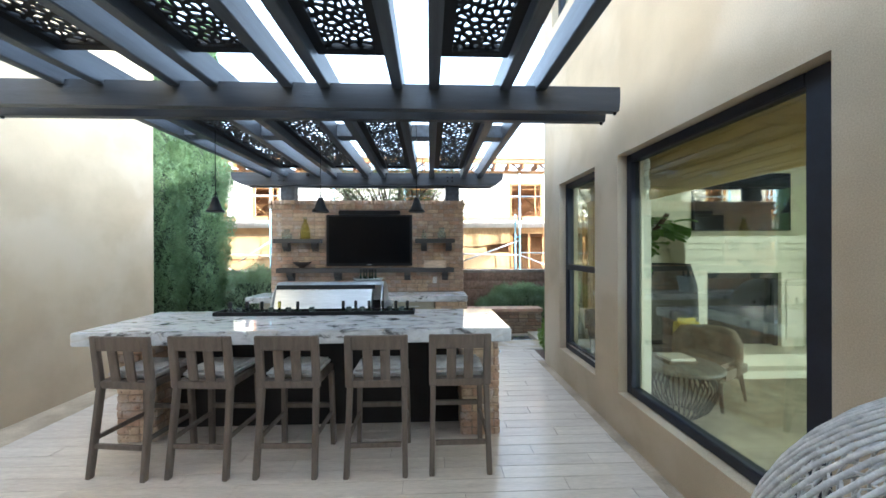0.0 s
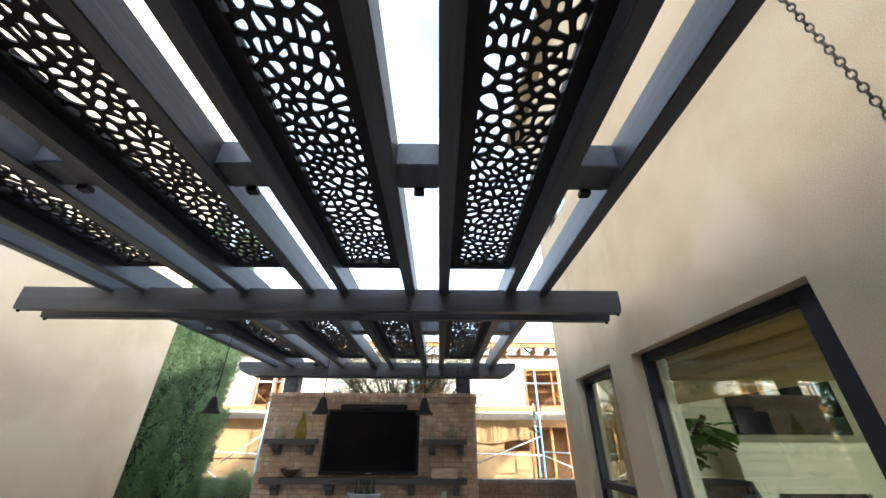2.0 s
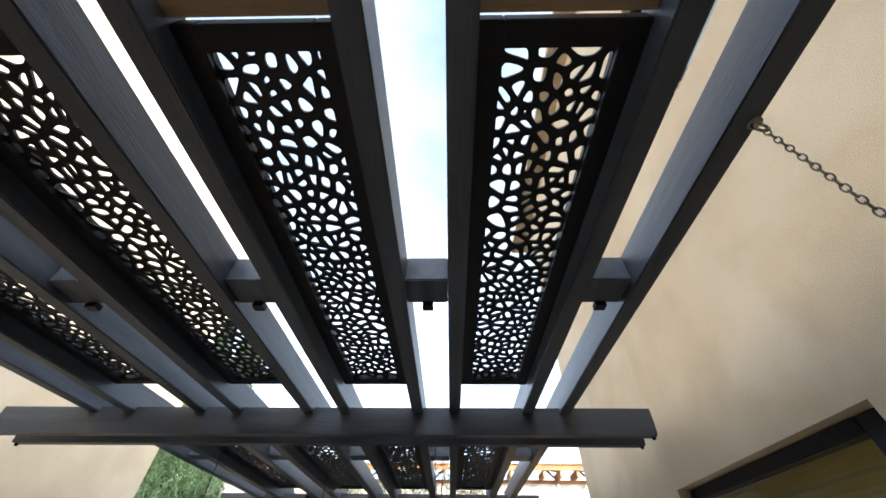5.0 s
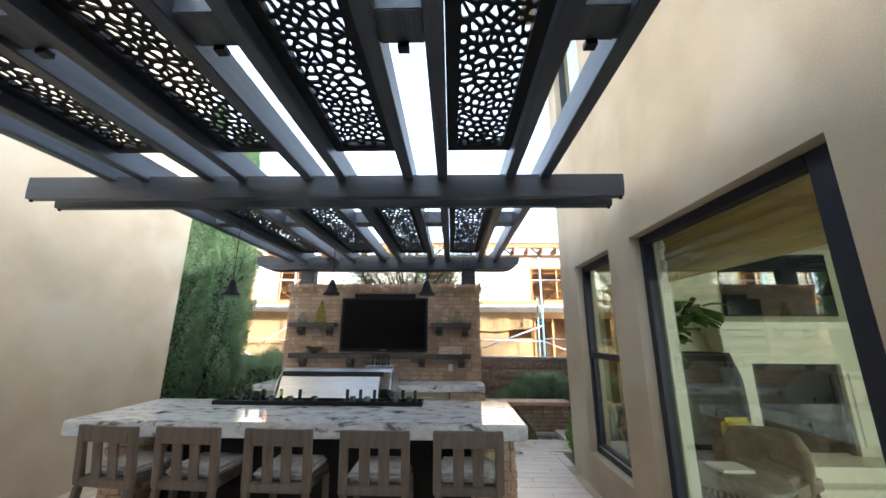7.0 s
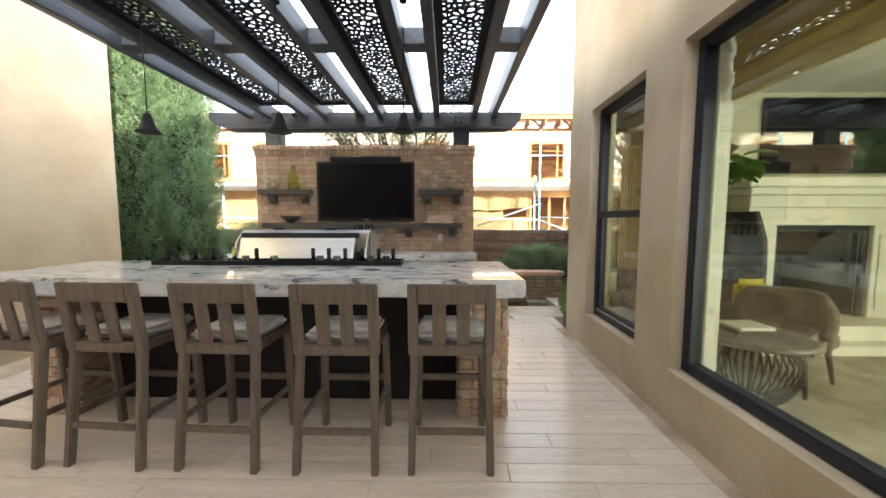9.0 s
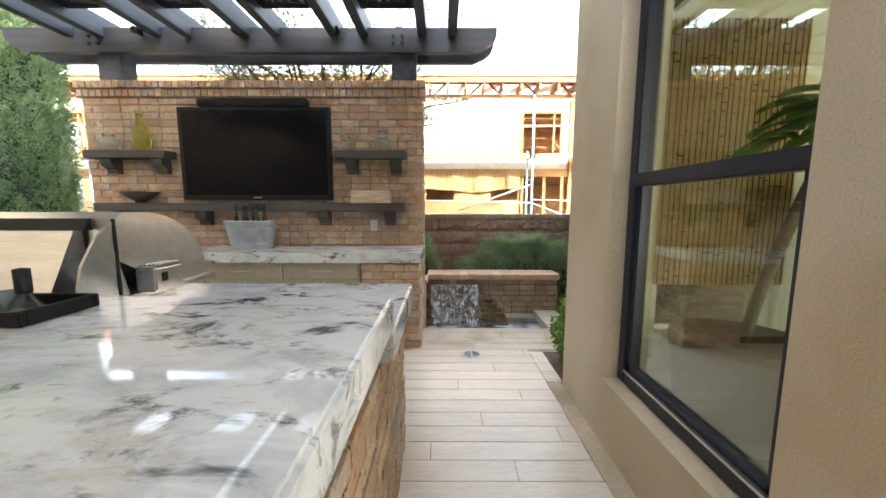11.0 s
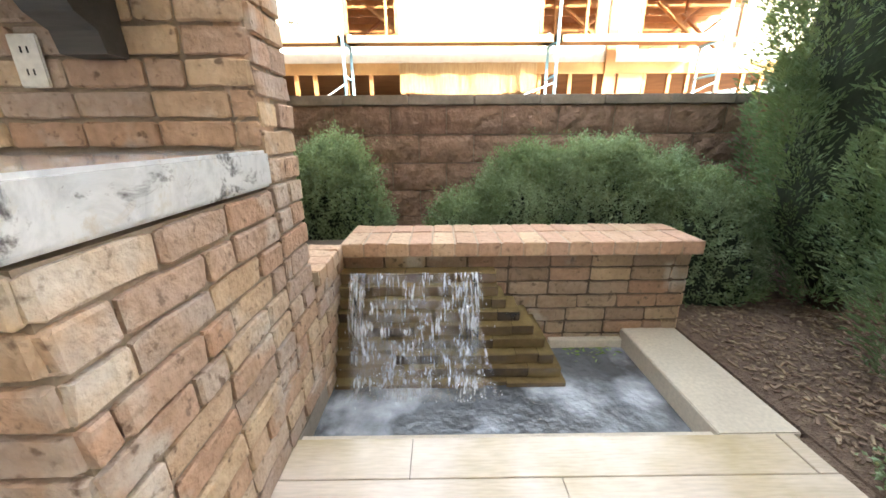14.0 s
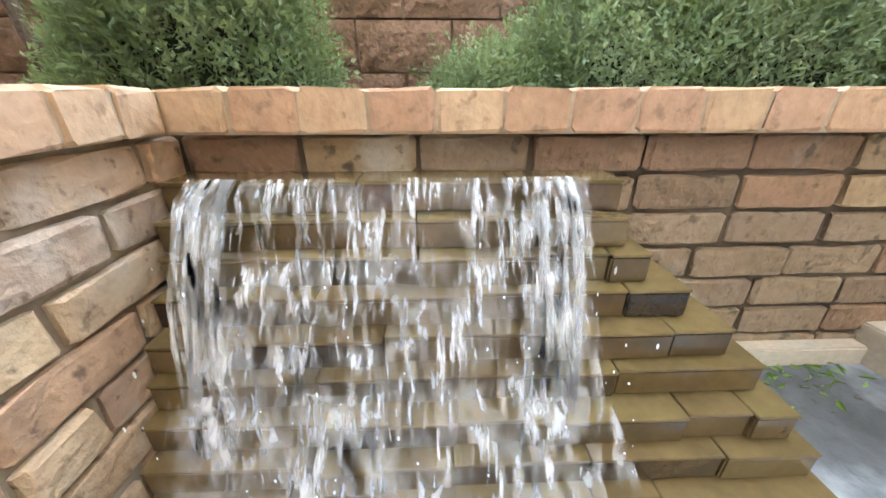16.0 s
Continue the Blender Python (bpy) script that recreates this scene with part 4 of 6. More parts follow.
for i in range(6):
    bo = thing("drink_bottle", "dark glass bottle standing in the galvanised tub", "bottle", (-2.99 + 0.052 * i, 6.41 + (0.035 if i % 2 else -0.02), 0.966), group="bottles in the tub")
    part("glass", lathe(bmesh.new(), [(0.028, 0), (0.03, 0.02), (0.03, 0.2), (0.013, 0.28), (0.013, 0.34)], n=14), BOTTLE, bo)
    part("capsule", lathe(bmesh.new(), [(0.0145, 0.34), (0.016, 0.345), (0.016, 0.385), (0.003, 0.392)], n=12), BLACK, bo)

# ---- grill ----
grill = thing("gas_grill", "stainless steel built-in gas grill with a curved hood", "grill")
GX0, GX1 = -3.60, -2.32


def grill_profile(n=14):
    arc = [(4.50 + 0.42 * math.sin(a), 0.945 + 0.365 * math.cos(a)) for a in [i * math.pi / 2 / n for i in range(n + 1)]]
    return arc


def extrude_x(prof, x0, x1):
    bm = bmesh.new()
    a = [bm.verts.new((x0, y, z)) for y, z in prof]
    b = [bm.verts.new((x1, y, z)) for y, z in prof]
    bm.faces.new(a)
    bm.faces.new(b[::-1])
    for i in range(len(prof)):
        j = (i + 1) % len(prof)
        bm.faces.new((a[j], a[i], b[i], b[j]))
    return bm


hood = [(4.36, 1.285), (4.40, 1.312)] + grill_profile() + [(4.62, 0.945), (4.36, 1.10)]
part("hood", extrude_x(hood, GX0, GX1), STEEL, grill)
part("back_panel", extrude_x([(4.17, 0.94), (4.31, 1.235), (4.345, 1.235), (4.36, 0.94)], GX0 + 0.02, GX1 - 0.13), STEEL, grill, "sloping brushed steel back panel")
part("vent_gap", extrude_x([(4.325, 1.236), (4.345, 1.286), (4.40, 1.286), (4.40, 1.236)], GX0 + 0.01, GX1 - 0.10), BLACK, grill, "black vent slot under the hood lip")
for x in (GX0, GX1 - 0.012):
    part("side_panel", extrude_x([(4.16, 0.94), (4.20, 1.10), (4.27, 1.21), (4.36, 1.285), (4.33, 1.20), (4.40, 0.94)], x, x + 0.012), STEEL, grill)
part("base_flange", boxes((GX0 - 0.03, GX1 + 0.03, 4.14, 4.95, 0.921, 0.942), bevel=0.004), STEEL, grill)
part("seam", boxes((GX1 - 0.002, GX1 + 0.003, 4.345, 4.36, 0.95, 1.285)), BLACK, grill)
motor = part("burner_motor", boxes((GX1 + 0.004, GX1 + 0.10, 4.42, 4.60, 0.943, 1.06), bevel=0.012), STEEL, grill, "small steel spit motor")
for k in range(4):
    part("fin", boxes((GX1 + 0.02 + 0.02 * k, GX1 + 0.03 + 0.02 * k, 4.46, 4.585, 1.06, 1.068)), STEEL, motor)
part("motor_switch", boxes((GX1 + 0.1, GX1 + 0.106, 4.46, 4.49, 0.99, 1.03)), BLACK, motor)
bm = rod(bmesh.new(), (GX0 + 0.06, 4.985, 1.08), (GX1 - 0.06, 4.985, 1.08), 0.016, n=14)
for x in (GX0 + 0.12, GX1 - 0.12):
    rod(bm, (x, 4.90, 1.06), (x, 4.985, 1.08), 0.012, n=10)
part("hood_handle", bm, STEEL, grill)

# ---- trough of bottles on the bar ----
tray = thing("bottle_tray", "long black metal tray of wine bottles sunk in the bar top", "tray")
TX0, TX1, TY0, TY1 = -3.93, -1.915, 3.655, 3.855
for r in ((TX0, TX1, TY0, TY0 + 0.016), (TX0, TX1, TY1 - 0.016, TY1), (TX0, TX0 + 0.016, TY0 + 0.016, TY1 - 0.016), (TX1 - 0.016, TX1, TY0 + 0.016, TY1 - 0.016)):
    part("rim", boxes((*r, 1.048, 1.086), bevel=0.003), BLACK, tray)
part("base", boxes((TX0 + 0.016, TX1 - 0.016, TY0 + 0.016, TY1 - 0.016, 1.048, 1.056)), BLACK, tray)
GREENGLASS = glass_material("green_bottle_glass", (0.20, 0.34, 0.22))
rt = random.Random(21)
for i, x in enumerate((-3.80, -3.64, -3.49, -3.31, -3.12, -2.66, -2.53, -2.39, -2.25, -2.11, -1.99)):
    w = thing("wine_bottle", "dark-capped wine bottle standing in the black tray", "bottle", (x, 3.755 + rt.uniform(-0.02, 0.02), 1.056), group="bottles in the tray")
    part("shoulder", lathe(bmesh.new(), [(0.036, 0), (0.037, 0.012), (0.030, 0.03), (0.016, 0.048), (0.0145, 0.06)], n=16), GREENGLASS, w, "green glass shoulder")
    part("capsule", lathe(bmesh.new(), [(0.015, 0.06), (0.0165, 0.064), (0.0165, 0.122), (0.004, 0.125)], n=14), BLACK if i != 3 else OIL, w)
for x in (-3.72, -3.40, -3.22, -2.98, -2.60, -2.46, -2.18, -2.05):
    g = thing("small_glass", "small clear drinking glass in the black tray", "glass", (x, 3.755, 1.056), group="glasses in the tray")
    part("glass_body", lathe(bmesh.new(), [(0.022, 0), (0.026, 0.004), (0.03, 0.06), (0.027, 0.06), (0.022, 0.01), (0, 0.008)], n=16), JAR, g)

# ---- pendants ----
for x in (-3.92, -2.87, -1.89):
    pd = thing("pendant_lamp", "small black cone pendant lamp on a thin cord", "lamp", (x, 3.7, 2.10), group="pendants over the island")
    part("shade", lathe(bmesh.new(), [(0.085, 0.0), (0.082, 0.012), (0.058, 0.04), (0.028, 0.13), (0.02, 0.15), (0.0, 0.152)], n=24), BLACK, pd)
    part("cord", rod(bmesh.new(), (0, 0, 0.15), (0, 0, 1.03), 0.004, n=6), BLACK, pd)
    part("ceiling_rose", lathe(bmesh.new(), [(0.03, 0.975), (0.03, 1.01), (0.0, 1.012)], n=14), BLACK, pd)
    part("mount_bar", boxes((-0.26, 0.26, -0.02, 0.02, 1.012, 1.05)), TIMBER, pd)

# ---- floor drain ----
dr = thing("floor_drain", "round slotted steel drain in the plank tiles", "drain", (-0.645, 5.905, 0.0))
bm = bmesh.new()
lathe(bm, [(0.085, 0.0005), (0.085, 0.004), (0.074, 0.005), (0.074, 0.0005)], n=32)
part("ring", bm, STEEL, dr)
part("sump", lathe(bmesh.new(), [(0.073, 0.0006), (0.073, 0.0012)], n=28), BLACK, dr)
for k in range(-5, 6):
    h = math.sqrt(0.0725 ** 2 - (k * 0.013) ** 2)
    part("bar", boxes((-h, h, k * 0.013 - 0.0022, k * 0.013 + 0.0022, 0.0015, 0.005)), GALV, dr)
part("bar", boxes((-0.004, 0.004, -0.072, 0.072, 0.002, 0.0055)), STEEL, dr)


# ---- planting ----
def leaf_mesh(name, points, ways, lengths, widths, mat, seed, fold=0.25):
    """Small pointed leaves as folded diamonds: at each point, along each way."""
    r = np.random.RandomState(seed)
    n = len(points)
    ways = ways / np.linalg.norm(ways, axis=1, keepdims=True)
    side = np.cross(ways, r.normal(size=(n, 3)))
    side /= np.linalg.norm(side, axis=1, keepdims=True) + 1e-9
    up = np.cross(side, ways)
    l, w = lengths[:, None], widths[:, None]
    mid = points + ways * l * 0.45
    verts = np.stack([points, mid + side * w * 0.5 + up * w * fold, points + ways * l, mid - side * w * 0.5 + up * w * fold], 1).reshape(-1, 3)
    me = bpy.data.meshes.new(name)
    base = np.arange(n)[:, None] * 4
    faces = np.concatenate([base + [0, 1, 2], base + [0, 2, 3]], 1).reshape(-1, 3)
    me.from_pydata(verts.tolist(), [], faces.tolist())
    me.materials.append(mat)
    return me


def foliage(name, base, second, rough=0.6):
    m = material(name, base, rough, second=second, scale=4, fine=35, bump=0.0, island=0.5, specular=0.3)
    t = m.node_tree
    through_leaf, both = t.nodes.new("ShaderNodeBsdfTranslucent"), t.nodes.new("ShaderNodeMixShader")
    through_leaf.inputs[0].default_value, both.inputs[0].default_value = (base[0] * 1.25, base[1] * 1.15, base[2] * 0.5, 1), 0.28
    t.links.new(t.nodes["Principled BSDF"].outputs[0], both.inputs[1])
    t.links.new(through_leaf.outputs[0], both.inputs[2])
    t.links.new(both.outputs[0], t.nodes["Material Output"].inputs[0])
    return m


CYPRESS = foliage("cypress_green", (0.20, 0.285, 0.165), (0.105, 0.17, 0.10))
ROSEMARY = foliage("rosemary_green", (0.315, 0.405, 0.265), (0.12, 0.18, 0.105))
GLOSSY = foliage("glossy_leaf_green", (0.21, 0.33, 0.085), (0.10, 0.19, 0.045), 0.30)
OLIVE = foliage("olive_leaf_green", (0.17, 0.19, 0.12), (0.12, 0.14, 0.08))
BARK = material("bark", (0.13, 0.09, 0.06), 0.95, scale=10, fine=50, bump=0.8, depth=0.02)


def cypress_mesh(h, rad, n, seed, plumes=90, leaf=1.0):
    """A column of upright feathery plumes set round the trunk, with dark gaps between them."""
    r = np.random.RandomState(seed)
    pts, ways = [], []
    for k in range(plumes):
        u = ((k + 0.5) / plumes) ** 0.95 * 0.93
        taper = min(1.0, 0.72 + u * 2.5) * max(0.06, min(1.0, (1.0 - u) / 0.6)) ** 0.7
        a = k * 2.39996 + r.uniform(-0.3, 0.3)
        length = r.uniform(0.65, 1.15) * (0.45 + 0.55 * taper)
        wide = r.uniform(0.24, 0.34) * rad * (0.55 + 0.45 * taper)
        lean = r.uniform(0.12, 0.34)
        axis = np.array([math.cos(a) * lean, math.sin(a) * lean, 1.0])
        axis /= np.linalg.norm(axis)
        start = np.array([math.cos(a), math.sin(a), 0.0]) * rad * taper * r.uniform(0.42, 0.72) + [0, 0, u * h - (0.25 if u > 0.08 else 0.0)]
        m = n // plumes
        t = r.uniform(0.0, 1.0, m)
        b = r.uniform(0, 2 * np.pi, m)
        tuft = 1 + 0.35 * np.sin(t * 31 + 3 * b + k)
        rr = wide * np.sin(np.pi * (0.1 + 0.88 * t) ** 0.8) * np.sqrt(r.uniform(0.25, 1.0, m)) * tuft
        e1 = np.cross(axis, [0.3, 0.9, 0.1])
        e1 /= np.linalg.norm(e1)
        e2 = np.cross(axis, e1)
        out = e1 * np.cos(b)[:, None] + e2 * np.sin(b)[:, None]
        pts.append(start + axis * (t * length)[:, None] + out * rr[:, None])
        ways.append(axis * 0.75 + out * 0.75 + r.normal(scale=0.25, size=(m, 3)))
    p, w = np.concatenate(pts), np.concatenate(ways)
    p[:, 2] = np.maximum(p[:, 2], 0.03)
    return leaf_mesh("sprays", p, w, r.uniform(0.020, 0.052, len(p)) * leaf, r.uniform(0.007, 0.014, len(p)) * leaf, CYPRESS, seed)


TREES = [cypress_mesh(5.2, 0.60, 170000, 3, 110), cypress_mesh(5.0, 0.55, 150000, 9, 100), cypress_mesh(7.2, 0.47, 135000, 17, 170, 1.45)]
bm = rod(bmesh.new(), (0, 0, 0), (0, 0, 4.2), 0.09, 0.02, 10)
TRUNK = mesh_of(bm, "trunk", BARK)
core = lathe(bmesh.new(), [(0.05, 0.05), (0.27, 0.4), (0.31, 2.6), (0.23, 4.4), (0.03, 6.4)], n=14)
# Near-black filler, coloured as the shade between plumes and shoots.
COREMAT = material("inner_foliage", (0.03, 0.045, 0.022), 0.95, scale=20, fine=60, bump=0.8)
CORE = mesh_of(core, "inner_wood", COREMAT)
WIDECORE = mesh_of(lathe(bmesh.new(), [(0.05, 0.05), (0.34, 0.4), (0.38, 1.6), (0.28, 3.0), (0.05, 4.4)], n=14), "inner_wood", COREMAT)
for i, (x, y, s, k) in enumerate(((-6.58, 7.72, 0.95, 2), (-7.16, 7.25, 1.0, 2), (-7.85, 7.55, 1.06, 2), (-8.45, 7.2, 0.98, 2), (-9.05, 7.6, 1.04, 2), (-9.7, 7.3, 1.0, 2),
                                  (1.56, 7.50, 0.92, 1), (1.40, 6.76, 0.80, 0), (2.45, 7.9, 1.05, 0))):
    t = thing("cypress_tree", "tall narrow dark green cypress in the planting bed", "tree", (x, y, 0.0), group="cypresses by the garden wall")
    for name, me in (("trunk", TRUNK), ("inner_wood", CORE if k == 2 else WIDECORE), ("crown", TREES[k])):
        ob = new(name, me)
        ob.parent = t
    t.rotation_euler = (0, 0, i * 1.3)
    t.scale = (s * 1.08, s * 1.08, s)


def shrub(cx, cy, rx, ry, top, sprigs, seed, label, z0=0.0, size=1.0, upright=0.75, name="rosemary_shrub"):
    """A mound of feathery shoots, each a thin stem ringed with needle leaves."""
    r = np.random.RandomState(seed)
    a, q = r.uniform(0, 2 * np.pi, sprigs), np.sqrt(r.uniform(0, 1, sprigs))
    x, y = cx + rx * q * np.cos(a), cy + ry * q * np.sin(a)
    lump = 1 + 0.035 * np.sin(x * 9.1 + seed) + 0.04 * np.sin(y * 13.7 + x * 5) + 0.04 * np.sin(x * 21 - y * 17)
    surface = z0 + (top - z0) * (1 - q ** 4.5) * lump
    z = np.maximum(surface * r.uniform(0.45, 1.0, sprigs) ** 0.45, z0 + 0.02)
    way = np.stack([np.cos(a) * q * 0.8 + 0.35 * np.sin(x * 17 + z * 9), np.sin(a) * q * 0.8 + 0.35 * np.sin(y * 19 + x * 11 + z * 7), np.full(sprigs, upright)], 1) + r.normal(scale=0.22, size=(sprigs, 3))
    way /= np.linalg.norm(way, axis=1, keepdims=True)
    length = r.uniform(0.08, 0.20, sprigs) * size
    base = np.stack([x, y, z], 1) - way * (length * 0.6)[:, None]
    base[:, 2] = np.maximum(base[:, 2], z0 + 0.01)
    e1 = np.cross(way, r.normal(size=(sprigs, 3)))
    e1 /= np.linalg.norm(e1, axis=1, keepdims=True) + 1e-9
    e2 = np.cross(way, e1)
    pts, ways, sizes = [], [], []
    per = 10
    for k in range(per):
        pts.append(base + way * (length * (k + 1) / per)[:, None])
        ways.append(way * 0.75 + e1 * math.cos(k * 2.4) * 0.8 + e2 * math.sin(k * 2.4) * 0.8)
        sizes.append(np.full(sprigs, 1.0 - 0.45 * (k / per) ** 2))
    pts, ways, sizes = np.concatenate(pts), np.concatenate(ways), np.concatenate(sizes)
    n = len(pts)
    t = thing(name, label, "shrub", (0, 0, 0), group="shrubs behind the fountain")
    ob = new("foliage", leaf_mesh("foliage", pts, ways, r.uniform(0.022, 0.040, n) * size * sizes, r.uniform(0.008, 0.014, n) * size, ROSEMARY, seed))
    ob.parent = t
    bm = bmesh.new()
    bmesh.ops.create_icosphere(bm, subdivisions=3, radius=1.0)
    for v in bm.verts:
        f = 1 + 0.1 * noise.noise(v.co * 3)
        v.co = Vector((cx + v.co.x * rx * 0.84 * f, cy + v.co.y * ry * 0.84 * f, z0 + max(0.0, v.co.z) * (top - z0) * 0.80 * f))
    # Dark core paints the shade deep inside the mound.
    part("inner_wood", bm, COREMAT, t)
    return t


shrub(0.34, 7.98, 0.98, 0.36, 0.88, 8200, 4, "broad grey-green rosemary shrub behind the fountain wall")
shrub(-0.52, 7.90, 0.26, 0.25, 0.62, 900, 5, "low grey-green rosemary shrub behind the fountain wall")
shrub(-1.36, 7.85, 0.46, 0.34, 0.90, 3000, 6, "upright grey-green rosemary shrub beside the brick wall")
shrub(0.94, 7.80, 0.42, 0.36, 0.72, 2200, 7, "low green shrub at the end of the fountain wall")
shrub(-5.6, 8.0, 1.0, 0.36, 1.30, 4000, 8, "wide green shrub along the garden wall")
shrub(-3.4, 8.0, 1.0, 0.3, 0.8, 1500, 12, "wide green shrub along the garden wall")
shrub(0.82, 6.30, 0.24, 0.2, 0.16, 700, 9, "low creeping green shrub on the mulch", upright=0.3)


def leafy_bush(cx, cy, rx, ry, top, n, seed):
    r = np.random.RandomState(seed)
    d = r.normal(size=(n, 3))
    d /= np.linalg.norm(d, axis=1, keepdims=True)
    rad = r.uniform(0.55, 1.0, n) ** 0.5
    lump = 1 + 0.14 * np.sin(d[:, 0] * 6 + d[:, 2] * 5) + 0.1 * np.sin(d[:, 1] * 8)
    p = np.stack([cx + d[:, 0] * rx * rad * lump, cy + d[:, 1] * ry * rad * lump, top * 0.5 + d[:, 2] * top * 0.5 * rad * lump], 1)
    p[:, 2] = np.maximum(p[:, 2], 0.03)
    ways = d + r.normal(scale=0.5, size=(n, 3)) + [0, 0, 0.35]
    t = thing("glossy_bush", "rounded bush with glossy green leaves at the wall corner", "bush")
    ob = new("foliage", leaf_mesh("foliage", p, ways, r.uniform(0.03, 0.055, n), r.uniform(0.02, 0.034, n), GLOSSY, seed, 0.12))
    ob.parent = t
    for k in range(7):
        a = k * 0.9
        bm = bmesh.new()
        rod(bm, (cx + 0.03 * math.cos(a), cy + 0.03 * math.sin(a), -0.01), (cx + rx * 0.7 * math.cos(a), cy + ry * 0.7 * math.sin(a), top * 0.75), 0.008, 0.003, 6)
        part("stem", bm, BARK, t)


leafy_bush(0.20, 5.70, 0.155, 0.21, 0.54, 2000, 2)

# loose bark over the bed beside the fountain
CHIP = material("bark_chip", (0.32, 0.24, 0.175), 0.9, second=(0.19, 0.135, 0.095), scale=20, fine=90, bump=0.3, island=0.6, specular=0.2)
chips = bmesh.new()
rc = random.Random(41)
for k in range(2600):
    x, y = rc.uniform(0.60, 1.75), rc.uniform(5.5, 7.6)
    l, w = rc.uniform(0.006, 0.020), rc.uniform(0.002, 0.006)
    box(chips, -l, l, -w, w, -0.002, 0.003, rot=Matrix.Translation((x, y, 0.004 + rc.uniform(0, 0.006))) @ Matrix.Rotation(rc.uniform(0, 3.14), 4, "Z") @ Matrix.Rotation(rc.uniform(-0.35, 0.35), 4, "Y"))
for k in range(900):
    x, y = rc.uniform(-1.3, 1.6), rc.uniform(7.56, 8.38)
    l, w = rc.uniform(0.006, 0.020), rc.uniform(0.002, 0.006)
    box(chips, -l, l, -w, w, -0.002, 0.003, rot=Matrix.Translation((x, y, 0.024 + rc.uniform(0, 0.006))) @ Matrix.Rotation(rc.uniform(0, 3.14), 4, "Z") @ Matrix.Rotation(rc.uniform(-0.35, 0.35), 4, "Y"))
tagged(part("bark_mulch", chips, CHIP), "loose brown bark chips on the planting bed", "mulch", kind="stuff")

def tube_of(pts, r0, r1, n=7):
    """A bent stem through points, thinning from r0 to r1."""
    bm = bmesh.new()
    last = len(pts) - 1
    for k in range(last):
        rod(bm, pts[k], pts[k + 1], r0 + (r1 - r0) * k / last, r0 + (r1 - r0) * (k + 1) / last, n)
    return bm


# olive tree behind the brick wall
ol = thing("olive_tree", "thin-leaved olive tree behind the brick wall", "tree", (-2.5, 7.75, 0.0))
ro = random.Random(31)
bm = rod(bmesh.new(), (0, 0, 0), (0.05, 0, 1.9), 0.07, 0.05, 10)
part("trunk", bm, BARK, ol)
tips, tipways = [], []
for k in range(38):
    a = ro.uniform(0, math.tau)
    p0 = Vector((0.05, 0, ro.uniform(1.6, 1.9)))
    p1 = p0 + Vector((1.0 * math.cos(a), 0.25 * math.sin(a), ro.uniform(0.7, 1.4)))
    p2 = p1 + Vector((0.75 * math.cos(a) + ro.uniform(-0.3, 0.3), 0.3 * math.sin(a), ro.uniform(0.0, 1.1)))
    bm = rod(bmesh.new(), p0, p1, 0.028, 0.016, 7)
    rod(bm, p1, p2, 0.016, 0.004, 6)
    part("limb", bm, BARK, ol)
    for s in range(520):
        f = ro.random() * 2
        q = p0.lerp(p1, f) if f < 1 else p1.lerp(p2, f - 1)
        if f < 0.5:
            continue
        tips.append(tuple(q + Vector((ro.gauss(0, 0.12), ro.gauss(0, 0.10), ro.gauss(0.02, 0.12)))))
        tipways.append((ro.gauss(0, 1), ro.gauss(0, 1), ro.gauss(0.2, 0.8)))
n = len(tips)
ob = new("crown", leaf_mesh("crown", np.array(tips), np.array(tipways), np.random.RandomState(1).uniform(0.055, 0.10, n), np.random.RandomState(2).uniform(0.012, 0.020, n), OLIVE, 3))
ob.parent = ol

sap = thing("olive_sapling", "slender young olive tree beside the brick wall", "tree", (-1.95, 8.06, 0.0))
LEAN = [Vector((0, 0, 0)), Vector((-0.12, 0.0, 0.9)), Vector((0.08, 0.0, 1.5)), Vector((0.55, 0.0, 1.95)), Vector((0.72, 0, 2.7))]
part("trunk", tube_of(LEAN, 0.024, 0.007), BARK, sap)
tips, tipways = [], []
for k in range(22):
    f = ro.uniform(0.0, 1.95)
    a = ro.uniform(0, math.tau)
    p0 = LEAN[2].lerp(LEAN[3], f) if f < 1 else LEAN[3].lerp(LEAN[4], f - 1)
    p1 = p0 + Vector((0.20 * math.cos(a), 0.12 * math.sin(a), 0.10))
    p2 = p1 + Vector((0.16 * math.cos(a) + ro.uniform(-0.08, 0.08), 0.08 * math.sin(a), ro.uniform(-0.16, 0.12)))
    part("limb", tube_of([p0, p1, p2], 0.006, 0.002), BARK, sap)
    for j in range(34):
        f = ro.random() * 2
        q = p0.lerp(p1, f) if f < 1 else p1.lerp(p2, f - 1)
        tips.append(tuple(q + Vector((ro.gauss(0, 0.02), ro.gauss(0, 0.02), ro.gauss(0, 0.02)))))
        tipways.append((ro.gauss(0, 1), ro.gauss(0, 1), ro.gauss(0.1, 0.8)))
n = len(tips)
ob = new("crown", leaf_mesh("crown", np.array(tips), np.array(tipways), np.random.RandomState(5).uniform(0.03, 0.06, n), np.random.RandomState(6).uniform(0.006, 0.011, n), OLIVE, 8))
ob.parent = sap

# ---- unfinished house beyond the wall ----
far = thing("unfinished_house", "sunlit timber-framed house under construction behind the garden wall", "house")
OSB = material("sheathing", (0.34, 0.21, 0.09), 0.85, second=(0.26, 0.155, 0.065), scale=1.2, fine=30, bump=0.2)
LUMBER = material("raw_lumber", (0.34, 0.165, 0.058), 0.8, second=(0.24, 0.11, 0.036), scale=1.5, fine=12, bump=0.1, pieces=0.3)
